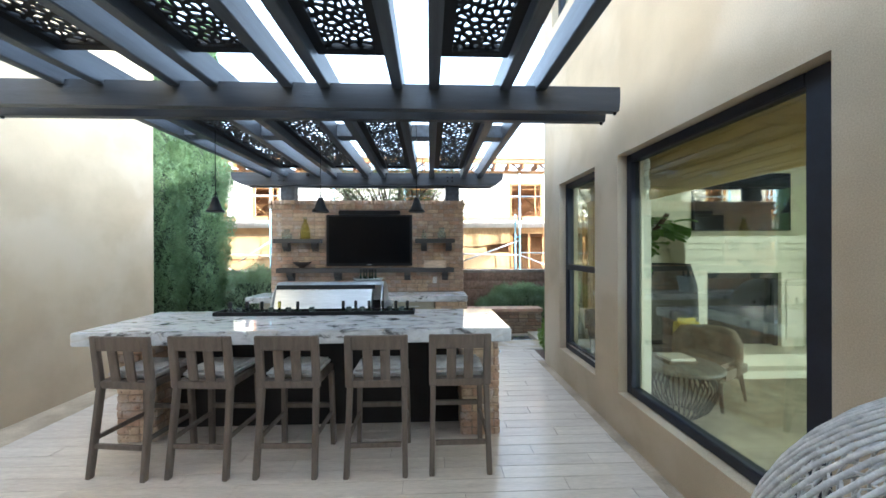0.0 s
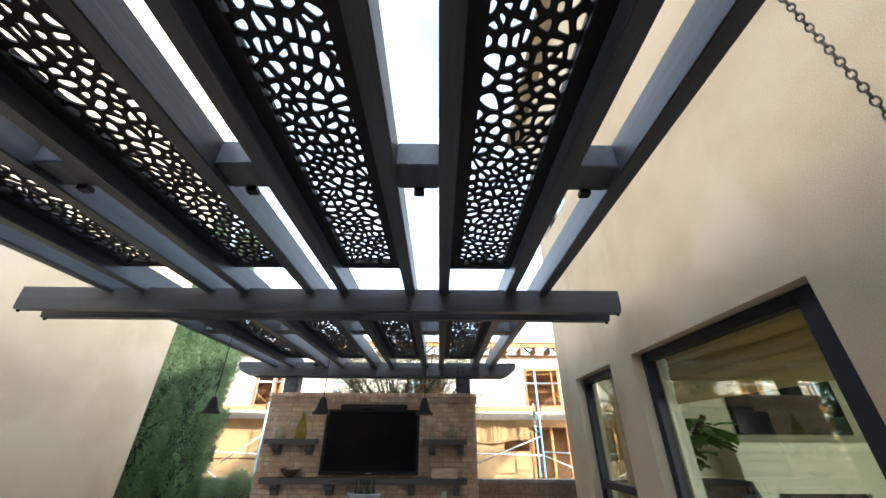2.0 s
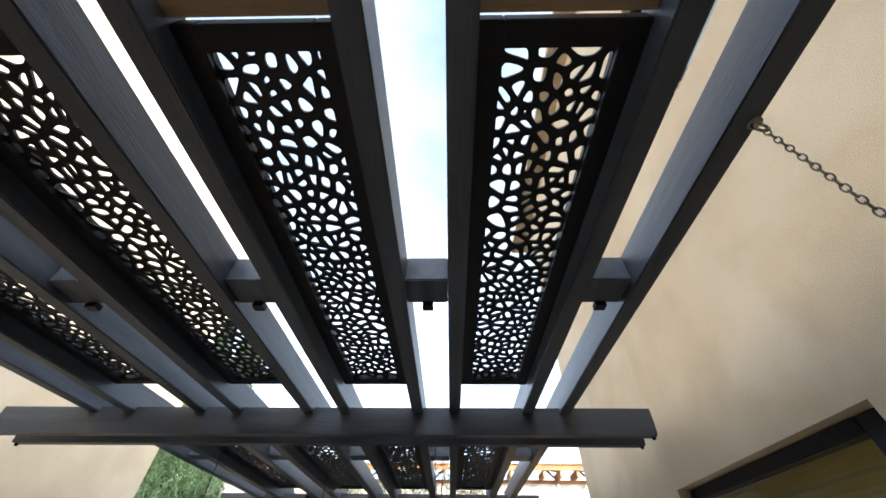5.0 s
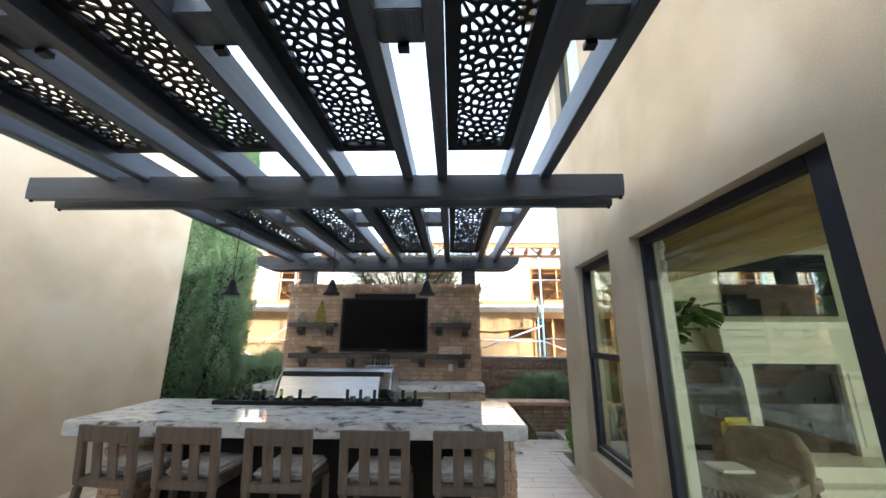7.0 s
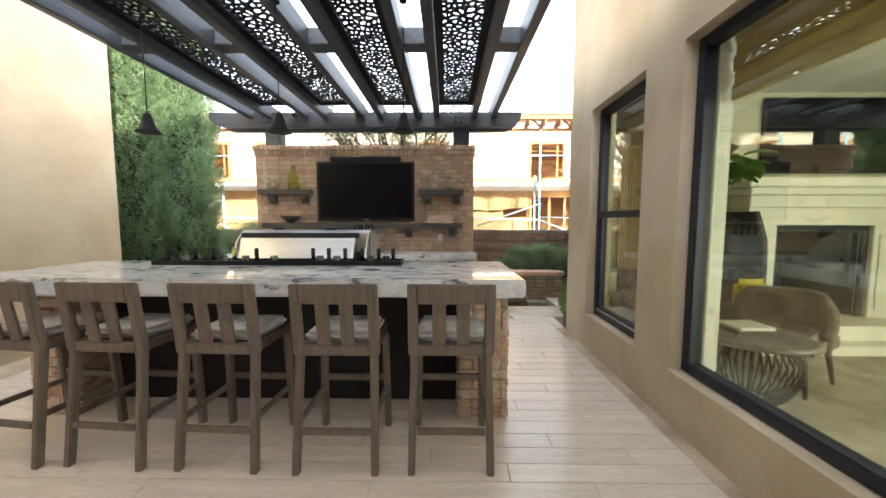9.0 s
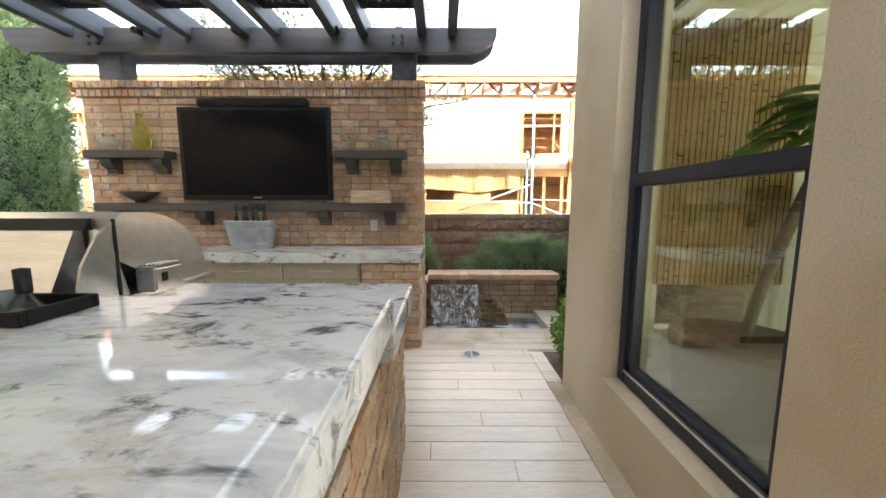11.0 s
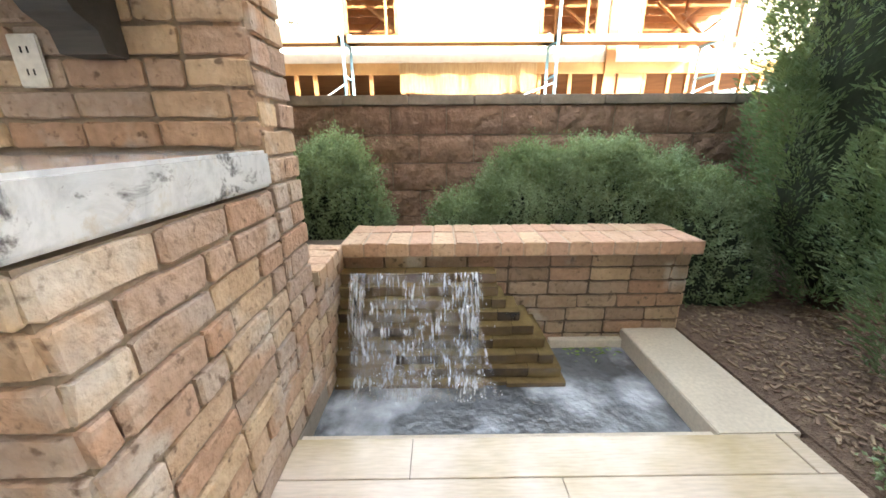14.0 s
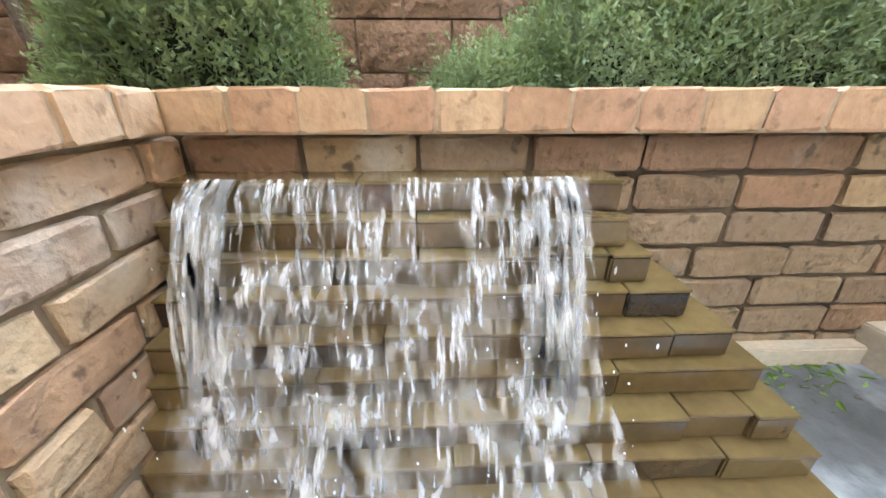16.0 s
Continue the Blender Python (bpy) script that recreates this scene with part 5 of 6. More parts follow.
WRAP = material("house_wrap", (0.52, 0.46, 0.37), 0.6, scale=0.8, fine=6, spread=0.08, bump=0.1)
NET = material("straw_netting", (0.36, 0.235, 0.11), 0.95, second=(0.27, 0.165, 0.07), scale=8, fine=50, stretch=(3, 3, 0.5), bump=0.6)
FY = 15.3
OPEN = [(-14.2, -13.2), (-11.2, -10.4), (-9.2, -8.2), (-2.85, -1.66), (1.8, 3.15), (4.2, 6.6)]
at = -17.0
for a, b in OPEN + [(9.5, 9.5)]:
    part("upper_wall", boxes((at, a, FY, FY + 0.15, 2.62, 5.0)), WRAP, far, "pale wrapped upper wall")
    at = b
    if a == b:
        break
    w = part("window_opening", boxes((a, b, FY + 0.02, FY + 0.13, 2.62, 3.1 if a < 3.5 else 2.9)), WRAP, far)
    part("header", boxes((a, b, FY + 0.02, FY + 0.13, 4.55, 5.0)), WRAP, w)
    for r in ((a - 0.06, a + 0.04, 3.05, 4.6), (b - 0.04, b + 0.06, 3.05, 4.6), (a + 0.04, b - 0.04, 3.05, 3.14), (a + 0.04, b - 0.04, 4.48, 4.58)):
        part("frame", boxes((r[0], r[1], FY - 0.02, FY + 0.02, r[2], r[3])), LUMBER, w, "raw lumber window frame")
    if b - a < 2:
        part("mullion", boxes((b - 0.28, b - 0.22, FY + 0.03, FY + 0.09, 3.14, 4.48)), LUMBER, w)
part("post", boxes((3.42, 3.66, FY - 0.06, FY + 0.0, 1.0, 4.9)), LUMBER, far)
part("rim_board", boxes((-17, 9.5, FY - 0.03, FY + 0.1, 2.36, 2.62)), LUMBER, far)
part("top_plate", boxes((-17, 9.5, FY - 0.02, FY + 0.16, 5.0, 5.1)), LUMBER, far)
for i in range(44):
    x = -17 + 0.6 * i
    part("rafter_tail", boxes((x, x + 0.07, FY - 0.55, FY + 0.4, 5.1, 5.34)), LUMBER, far)
    if i % 2 == 0:
        bm = box(bmesh.new(), -0.03, 0.03, -0.03, 0.03, 0, 0.75, rot=Matrix.Translation((x + 0.1, FY - 0.1, 4.98)) @ Matrix.Rotation(radians(48 if x < 1 else -48), 4, "Y"))
        part("truss_web", bm, LUMBER, far)
part("fascia", boxes((-17.2, 9.7, FY - 0.6, FY - 0.55, 5.3, 5.48)), LUMBER, far)
part("eave_board", boxes((-17.3, 9.8, FY - 0.65, FY + 0.2, 5.48, 5.54)), material("roof_tile", (0.40, 0.26, 0.18), 0.9, bump=0.3), far)
for i in range(22):
    x = -17 + 1.2 * i
    part("roof_rafter", box(bmesh.new(), -0.03, 0.03, 0, 5.0, -0.1, 0.1, rot=Matrix.Translation((x, FY - 0.3, 5.4)) @ Matrix.Rotation(radians(14), 4, "X")), LUMBER, far)
part("floor_deck", boxes((-17, 9.5, FY + 0.15, FY + 6, 2.4, 2.6)), LUMBER, far)
for k in range(7):
    part("ceiling_joist", boxes((-17, 9.5, FY + 0.5 + 0.8 * k, FY + 0.56 + 0.8 * k, 4.85, 5.08)), LUMBER, far)
# Added slats under the roof, spaced to let only part of the sun in.
for k in range(9):
    part("roof_board", boxes((-17, 9.5, FY + 0.2 + 0.65 * k, FY + 0.70 + 0.65 * k, 5.11, 5.16)), LUMBER, far)
for i in range(40):
    x = -16.5 + 0.65 * i
    bm = box(bmesh.new(), -0.03, 0.03, -0.045, 0.045, 0, 2.2, rot=Matrix.Translation((x, FY + 1.2 + 0.5 * (i % 4), 2.9)) @ Matrix.Rotation(radians(52 if i % 2 else -52), 4, "Y"))
    part("inner_brace", bm, LUMBER, far)
for k in range(5):
    part("inner_stud", boxes((1.5 + 1.3 * k, 1.58 + 1.3 * k, FY + 2.4, FY + 2.5, 2.6, 4.85)), LUMBER, far)
part("inner_wall", boxes((-17, 9.5, FY + 5.9, FY + 6.0, 0, 5.1)), LUMBER, far)
for i in range(40):
    x = -16.8 + 0.62 * i + (0.15 if i % 3 else 0)
    if -2.0 < x < 1.7:
        continue
    part("stud", boxes((x, x + 0.09, FY + 0.01, FY + 0.1, 0, 2.36)), LUMBER, far)
for x in (-1.6, -0.55, 0.65, 1.7):
    part("stud", boxes((x, x + 0.09, FY + 0.01, FY + 0.1, 0, 2.36)), LUMBER, far)
part("sheathing_panel", boxes((-1.6, 1.75, FY - 0.01, FY + 0.008, 0.0, 1.55)), OSB, far)
part("sheathing_panel", boxes((-0.5, 0.7, FY - 0.02, FY + 0.008, 1.55, 2.36)), OSB, far)
part("sheathing_panel", boxes((-13.5, -8.5, FY - 0.02, FY + 0.008, 1.3, 2.36)), OSB, far)
part("sheathing_panel", boxes((3.8, 4.4, FY - 0.02, FY + 0.008, 1.55, 2.36)), OSB, far)
part("knee_wall", boxes((-17, -3.2, FY - 0.02, FY + 0.008, 0, 1.25)), OSB, far)
part("knee_wall", boxes((4.6, 9.5, FY - 0.02, FY + 0.008, 0, 1.0)), OSB, far)
roll = bmesh.new()
rn = random.Random(8)
for k in range(260):
    u = k / 260
    x = -1.62 + 3.36 * u
    sag = 0.03 * math.sin(u * 9) + 0.16 * abs(u - 0.5)
    box(roll, x, x + 0.014, FY - 0.13 - 0.05 * math.sin(u * 23) - rn.uniform(0, 0.025), FY - 0.03, 1.84 + sag + rn.uniform(-0.03, 0.03), 2.60)
roll_ob = tagged(part("erosion_roll", roll, NET), "shaggy straw-coloured netting hung along the unfinished house", "netting", kind="stuff")

# scaffold
SCAFBLUE = material("scaffold_paint", (0.25, 0.48, 0.62), 0.5, spread=0.2, bump=0.05)
SCAFGREY = material("scaffold_tube", (0.60, 0.60, 0.58), 0.4, metal=0.6, bump=0.03)
scaf = thing("scaffold", "blue and grey tube scaffold with plank walkways at the unfinished house", "scaffold")
SY = 14.35
for x in (-13.0, -10.6, -8.1, -5.6, -2.75, 1.95, 5.6):
    for y in (SY, SY + 0.75):
        part("upright", rod(bmesh.new(), (x, y, 0), (x, y, 4.8 if y == SY else 3.2), 0.035, n=8), SCAFBLUE if x < 5 else SCAFGREY, scaf)
    part("cross_tube", rod(bmesh.new(), (x, SY, 2.9), (x, SY + 0.75, 2.9), 0.03, n=8), SCAFBLUE, scaf)
    part("ladder_rung", rod(bmesh.new(), (x, SY, 2.2), (x, SY + 0.75, 2.2), 0.025, n=8), SCAFBLUE, scaf)
for a, b in ((-13.0, -10.6), (-10.6, -8.1), (-8.1, -5.6), (-5.6, -2.75), (-2.75, 1.95), (1.95, 5.6)):
    part("guard_rail", rod(bmesh.new(), (a, SY, 3.85), (b, SY, 3.85), 0.028, n=8), SCAFGREY, scaf)
    part("brace", rod(bmesh.new(), (a, SY, 1.45), ((a + b) / 2, SY, 0.75), 0.022, n=8), SCAFGREY, scaf)
    part("brace", rod(bmesh.new(), (b, SY, 2.05), ((a + b) / 2, SY, 1.2), 0.022, n=8), SCAFGREY, scaf)
    part("ledger", rod(bmesh.new(), (a, SY, 1.55), (b, SY, 1.45), 0.022, n=8), SCAFGREY, scaf)
    part("walk_plank", boxes((a - 0.2, b + 0.2, SY + 0.05, SY + 0.7, 2.93, 3.02)), LUMBER, scaf)
    part("toe_board", boxes((a - 0.1, b + 0.1, SY + 0.0, SY + 0.03, 2.86, 3.0)), OSB, scaf)

# ---- falling water ----
def falling(name, low, high, most, blot_low, blot_high, streak=(120, 30, 11), patch=(17, 8, 13)):
    """Streaky see-through water: fine upright streaks inside larger broken patches."""
    m = bpy.data.materials.new(name)
    m.use_nodes = True
    t = m.node_tree
    b = t.nodes["Principled BSDF"]
    b.inputs["Base Color"].default_value, b.inputs["Roughness"].default_value = (0.84, 0.86, 0.90, 1), 0.10
    geo = t.nodes.new("ShaderNodeNewGeometry")
    outs = []
    for stretch, lo, hi in ((streak, low, high), (patch, blot_low, blot_high)):
        mp, nz, rg = t.nodes.new("ShaderNodeMapping"), t.nodes.new("ShaderNodeTexNoise"), t.nodes.new("ShaderNodeMapRange")
        mp.inputs["Scale"].default_value = stretch
        nz.inputs["Scale"].default_value, nz.inputs["Detail"].default_value = 1.0, 5
        rg.inputs["From Min"].default_value, rg.inputs["From Max"].default_value = lo, hi
        t.links.new(geo.outputs["Position"], mp.inputs[0])
        t.links.new(mp.outputs[0], nz.inputs["Vector"])
        t.links.new(nz.outputs["Fac"], rg.inputs["Value"])
        outs.append(rg.outputs[0])
    both, scaled = t.nodes.new("ShaderNodeMath"), t.nodes.new("ShaderNodeMath")
    both.operation = scaled.operation = "MULTIPLY"
    t.links.new(outs[0], both.inputs[0])
    t.links.new(outs[1], both.inputs[1])
    t.links.new(both.outputs[0], scaled.inputs[0])
    scaled.inputs[1].default_value = most
    t.links.new(scaled.outputs[0], b.inputs["Alpha"])
    return m


FALL = falling("falling_water", 0.46, 0.70, 0.85, 0.42, 0.66)
STREAM = falling("water_stream", 0.38, 0.70, 0.6, 0.25, 0.55)
water = thing("waterfall", "broken sheet of falling water over the stone cascade", "waterfall")
rw = random.Random(14)


def ribbon(x, w, z0, z1, y0, throw, seed):
    """A thin falling strand of water that bends outwards and thins below."""
    bm = bmesh.new()
    r = random.Random(seed)
    rows = []
    n = 14
    for k in range(n + 1):
        s = k / n
        z = z0 + (z1 - z0) * s
        y = y0 - throw * math.sqrt(s)
        dx = 0.004 * math.sin(s * 9 + seed) + r.uniform(-0.0015, 0.0015)
        half = w / 2 * (1 - 0.45 * s) * r.uniform(0.75, 1.1)
        rows.append([bm.verts.new((x + dx - half, y, z)), bm.verts.new((x + dx, y - half * 0.7, z)), bm.verts.new((x + dx + half, y, z)), bm.verts.new((x + dx, y + half * 0.3, z))])
    for a, c in zip(rows, rows[1:]):
        for i in range(4):
            f = bm.faces.new((a[i], a[(i + 1) % 4], c[(i + 1) % 4], c[i]))
            f.smooth = True
    return bm


def veil_sheet(x0, x1, ahead, seed, z0=0.354, z1=-0.091, nx=44, nz=54, fan=0.0):
    """A thin curtain of water that hugs the steps, bulging off each edge."""
    bm = bmesh.new()
    rows = []
    for j in range(nz + 1):
        z = z0 + (z1 - z0) * j / nz
        i = max(0.0, (0.352 - z) / 0.0515)
        y = 7.178 - 0.03 * i - ahead - 0.012 * math.sin(math.pi * (i % 1.0))
        a, b = x0 - 0.4 * fan * j / nz, x1 + fan * j / nz
        rows.append([bm.verts.new((a + (b - a) * k / nx, y - 0.012 * noise.noise((k * 0.35 + seed, j * 0.12, seed)), z)) for k in range(nx + 1)])
    for p, q in zip(rows, rows[1:]):
        for k in range(nx):
            f = bm.faces.new((p[k], p[k + 1], q[k + 1], q[k]))
            f.smooth = True
    return bm


FROTH = falling("broken_water", 0.43, 0.66, 0.55, 0.38, 0.66, (70, 30, 20), (12, 8, 12))
part("water_sheet", veil_sheet(-1.045, -0.455, 0.002, 1), FALL, water, "thin streaked sheet of falling water")
part("water_sheet", veil_sheet(-1.03, -0.47, 0.030, 8), FALL, water, "thin streaked sheet of falling water")
part("water_sheet", veil_sheet(-1.03, -0.50, 0.012, 15, 0.26, -0.091, fan=0.04), FROTH, water, "broken white water over the lower steps")
part("water_sheet", veil_sheet(-1.03, -0.47, 0.045, 23, 0.12, -0.091, fan=0.07), FROTH, water, "broken white water over the lower steps")
for k in range(30):
    x = rw.choice((-1.045, -1.035, -1.025, -1.01, -0.99, -0.55, -0.53, -0.50, -0.485, -0.47)) + rw.uniform(-0.012, 0.012)
    drop = rw.uniform(0.28, 0.43)
    part("strand", ribbon(x, rw.uniform(0.008, 0.026), 0.354, 0.354 - drop, 7.176, 0.06 + 0.30 * drop, k), STREAM, water)
for k in range(70):
    x, z0 = rw.uniform(-1.0, -0.5), rw.choice((0.354, 0.354, 0.30, 0.25, 0.20, 0.15, 0.10, 0.05))
    part("strand", ribbon(x, rw.uniform(0.004, 0.014), z0, max(-0.085, z0 - rw.uniform(0.06, 0.16)), 7.170 - 0.03 * (0.352 - z0) / 0.0515, 0.05, 60 + k), STREAM, water)
drops = bmesh.new()
for k in range(110):
    x, s = rw.uniform(-1.08, -0.40), rw.random() ** 0.5
    z = 0.34 - 0.43 * s + rw.uniform(0, 0.03)
    y = 7.16 - 0.28 * s - rw.uniform(0.0, 0.07)
    q = rw.uniform(0.0006, 0.0018)
    m = Matrix.Translation((x, y, z)) @ Matrix.Diagonal((q, q, q * rw.uniform(1, 4), 1))
    bmesh.ops.create_icosphere(drops, subdivisions=1, radius=1.0, matrix=m)
DROP = material("splash_water", (0.86, 0.88, 0.92), 0.1, bump=0.0, spread=0.1)
tagged(part("splash", drops, DROP, water), kind="stuff")

# floating leaves on the pool
rl = np.random.RandomState(61)
n = 60
spots = np.stack([rl.uniform(-0.02, 0.24, n), 7.255 - np.abs(rl.normal(scale=0.045, size=n)), np.full(n, -0.088)], 1)
flat = np.stack([rl.normal(size=n), rl.normal(size=n), np.full(n, 0.03)], 1)
litter = new("floating_leaves", leaf_mesh("floating_leaves", spots, flat, rl.uniform(0.015, 0.04, n), rl.uniform(0.006, 0.014, n), GLOSSY, 62))
tagged(litter, "fallen green leaves floating at the pool edge", "leaves", kind="stuff")

# ---- hanging basket chair ----
ROPE = material("white_rope", (0.80, 0.79, 0.77), 0.85, scale=30, fine=220, bump=0.5, depth=0.002)
chair = thing("hanging_chair", "white rope egg chair hung by a chain from the pergola", "chair", (-0.70, 0.42, 0.0))


def shell_point(a, u, k=1.0):
    """An egg-shaped hood, open towards -x: a is the turn, u runs from the seat up to the crown."""
    e = radians(-55 + 140 * u)
    return Vector((0.56 * k * math.cos(e) * math.cos(a), 0.56 * k * math.cos(e) * math.sin(a), 0.94 + 0.60 * k * math.sin(e)))


def tube(pts, r, n=6, mat=None, name="rope"):
    bm = bmesh.new()
    rings = []
    for k, p in enumerate(pts):
        d = (pts[min(k + 1, len(pts) - 1)] - pts[max(k - 1, 0)]).normalized()
        q = d.to_track_quat("Z", "Y")
        rings.append([bm.verts.new(p + q @ Vector((r * math.cos(i * math.tau / n), r * math.sin(i * math.tau / n), 0))) for i in range(n)])
    for x, y in zip(rings, rings[1:]):
        for i in range(n):
            f = bm.faces.new((x[i], x[(i + 1) % n], y[(i + 1) % n], y[i]))
            f.smooth = True
    return bm


for k in range(62):
    a0 = radians(-75) + radians(240) * k / 61
    part("rope", tube([shell_point(a0 + 0.5 * (j / 18 - 0.5), j / 18) for j in range(19)], 0.0044), ROPE, chair)
for k in range(30):
    a0 = radians(-75) + radians(240) * k / 29
    part("inner_rope", tube([shell_point(a0 - 0.5 * (j / 18 - 0.5), j / 18, 0.975) for j in range(19)], 0.0026, 5), ROPE, chair)
for k in range(30):
    u = 0.03 + 0.94 * k / 29
    part("woven_loop", tube([shell_point(radians(-80) + radians(250) * j / 150, u + 0.009 * math.sin(j * 1.9 + k * 2), 0.986 + 0.010 * math.cos(j * 1.9)) for j in range(151)], 0.0026, 5), ROPE, chair)
for a0 in (radians(-80), radians(170)):
    part("rim", tube([shell_point(a0, j / 20) for j in range(21)], 0.018, 10), ROPE, chair)
part("seat_cushion", lathe(bmesh.new(), [(0.0, 0.44), (0.34, 0.45), (0.38, 0.50), (0.34, 0.55), (0.0, 0.56)], n=28), FABRIC, chair, "pale round seat cushion")
CHAINMETAL = material("chain_steel", (0.36, 0.33, 0.29), 0.4, metal=0.9, bump=0.05)


def link(p, q, turn):
    """One oval link between two points."""
    d = q - p
    rot = d.to_track_quat("Z", "Y").to_matrix() @ Matrix.Rotation(turn, 3, "Z")
    pts = [p + d * 0.5 + rot @ Vector((0.0075 * math.cos(i * math.tau / 12), 0, 0.62 * d.length * math.sin(i * math.tau / 12))) for i in range(13)]
    return tube(pts, 0.0025, 6)


HOOK = Vector((-0.79 + 0.70, 0.53 - 0.42, 3.045))
foot = Vector((0.0, 0.14, 1.60))
count = 62
for k in range(count):
    part("chain_link", link(HOOK.lerp(foot, k / count) - Vector((0, 0, 0.05)), HOOK.lerp(foot, (k + 1) / count) - Vector((0, 0, 0.05)), radians(90) * (k % 2)), CHAINMETAL, chair)
part("eye_bolt", tube([HOOK + Vector((0.022 * math.cos(i * math.tau / 14), 0, -0.03 + 0.022 * math.sin(i * math.tau / 14))) for i in range(15)], 0.005), CHAINMETAL, chair)
part("washer", lathe(bmesh.new(), [(0.022, -0.004), (0.022, 0.004)], centre=tuple(HOOK), n=16), CHAINMETAL, chair)
part("swivel", rod(bmesh.new(), (0, 0.14, 1.50), (0, 0.14, 1.60), 0.014, n=10), CHAINMETAL, chair)

# ---- room behind the big window ----
MANTEL = material("mantel_paint", (0.74, 0.72, 0.62), 0.5, spread=0.03, bump=0.02)
fp = thing("fireplace", "cream stone fireplace with a dark firebox", "fireplace")
for x0, x1 in ((1.86, 2.19), (3.28, 3.61)):
    part("pilaster", boxes((x0, x1, 4.90, 5.149, 0.301, 1.36), (x0 + 0.06, x1 - 0.06, 4.885, 4.899, 0.40, 1.26), bevel=0.006), MANTEL, fp)
part("lintel", boxes((1.86, 3.61, 4.90, 5.149, 1.362, 1.56), bevel=0.006), MANTEL, fp)
part("mantel_shelf", boxes((1.70, 3.78, 4.72, 5.149, 1.78, 1.88), (1.76, 3.72, 4.78, 5.149, 1.70, 1.778), (1.82, 3.66, 4.85, 5.149, 1.562, 1.698), bevel=0.010), MANTEL, fp)
part("hearth", boxes((1.76, 3.72, 4.55, 5.149, 0.05, 0.30), bevel=0.008), MANTEL, fp)
part("hearth_step", boxes((1.62, 3.86, 4.36, 4.548, 0.05, 0.15), bevel=0.008), MANTEL, fp)
part("firebox", boxes((2.19, 3.28, 5.05, 5.149, 0.302, 1.36)), SCREEN, fp, "dark glass firebox")
part("firebox_frame", boxes((2.192, 3.278, 4.95, 4.99, 1.28, 1.358), (2.192, 2.25, 4.95, 4.99, 0.302, 1.28), (3.22, 3.278, 4.95, 4.99, 0.302, 1.28)), BLACK, fp)
rtv = thing("television", "wide black television above the cream mantel in the room", "television", (2.89, 5.10, 1.97))
part("housing", boxes((-0.75, 0.75, 0.0, 0.048, 0.0, 0.86), bevel=0.006), BLACK, rtv)
part("screen", boxes((-0.735, 0.735, -0.006, 0.002, 0.02, 0.845)), SCREEN, rtv, "glossy black screen")

SHADE = material("woven_shade", (0.58, 0.46, 0.25), 0.9, second=(0.46, 0.35, 0.18), scale=3, fine=60, stretch=(1, 1, 9), bump=0.4, pieces=0.25)

glow, half = SHADE.node_tree.nodes.new("ShaderNodeBsdfTranslucent"), SHADE.node_tree.nodes.new("ShaderNodeMixShader")
glow.inputs[0].default_value, half.inputs[0].default_value = (0.58, 0.47, 0.27, 1), 0.42
SHADE.node_tree.links.new(SHADE.node_tree.nodes["Principled BSDF"].outputs[0], half.inputs[1])
SHADE.node_tree.links.new(glow.outputs[0], half.inputs[2])
SHADE.node_tree.links.new(half.outputs[0], SHADE.node_tree.nodes["Material Output"].inputs[0])


def roman_shade(name, y0, y1, z0, z1, label):
    sh = thing(name, label, "blind", group="woven shades in the room")
    n = 5
    for k in range(n):
        a, b = z0 + (z1 - z0) * k / n, z0 + (z1 - z0) * (k + 1) / n
        part("fold", boxes((0.235 + 0.012 * (k % 2), 0.262 + 0.012 * (k % 2), y0, y1, a, b + 0.01), bevel=0.006), SHADE, sh)


roman_shade("woven_blind", 1.55, 3.18, 2.16, 2.60, "raised woven bamboo blind inside the large window")
roman_shade("woven_blind", 3.76, 4.72, 2.30, 2.60, "raised woven bamboo blind inside the narrow window")
# Brighter, more see-through copy of the shade, so the garden blind reads daylit.
LIT_SHADE = SHADE.copy()
LIT_SHADE.node_tree.nodes["Mix Shader"].inputs[0].default_value = 0.7
LIT_SHADE.node_tree.nodes["Translucent BSDF"].inputs[0].default_value = (0.80, 0.66, 0.36, 1)
nb = thing("woven_blind", "half-lowered woven bamboo blind in the garden window", "blind", group="woven shades in the room")
STRING = material("dark_string", (0.10, 0.06, 0.03), 0.9, bump=0.0)
rb = random.Random(77)
for k in range(96):
    z = 0.83 + 0.017 * k
    part("reed_row", boxes((0.48, 1.32, 5.108 + rb.uniform(0, 0.003), 5.118, z, z + 0.0164)), LIT_SHADE, nb)
for k in range(24):
    x = 0.495 + 0.035 * k + rb.uniform(-0.004, 0.004)
    part("string", boxes((x, x + 0.0045, 5.103, 5.107, 0.83, 2.46)), STRING, nb)
knots = bmesh.new()
for k in range(150):
    x, z = rb.uniform(0.48, 1.26), 0.83 + 0.017 * rb.randrange(96)
    box(knots, x, x + rb.uniform(0.008, 0.034), 5.1045, 5.1085, z + 0.004, z + 0.012)
tagged(part("dark_reed", knots, STRING, nb), kind="stuff")
wnd = thing("window_5", "white-framed garden window of the room", "window", kind="structure")
for r in ((0.45, 0.52, 0.45, 2.45), (1.28, 1.35, 0.45, 2.45), (0.52, 1.28, 0.45, 0.52), (0.52, 1.28, 2.38, 2.45), (0.52, 1.28, 1.42, 1.48)):
    part("window_frame", boxes((r[0], r[1], 5.14, 5.24, r[2] + 0.002, r[3] - 0.002)), WHITE, wnd)
pn = part("pane", boxes((0.5, 1.3, 5.20, 5.204, 0.5, 2.4)), PANE, wnd)
pn.visible_shadow = False

ln = thing("window_liner", "pale painted inner jamb of the large window", "window trim", kind="structure")
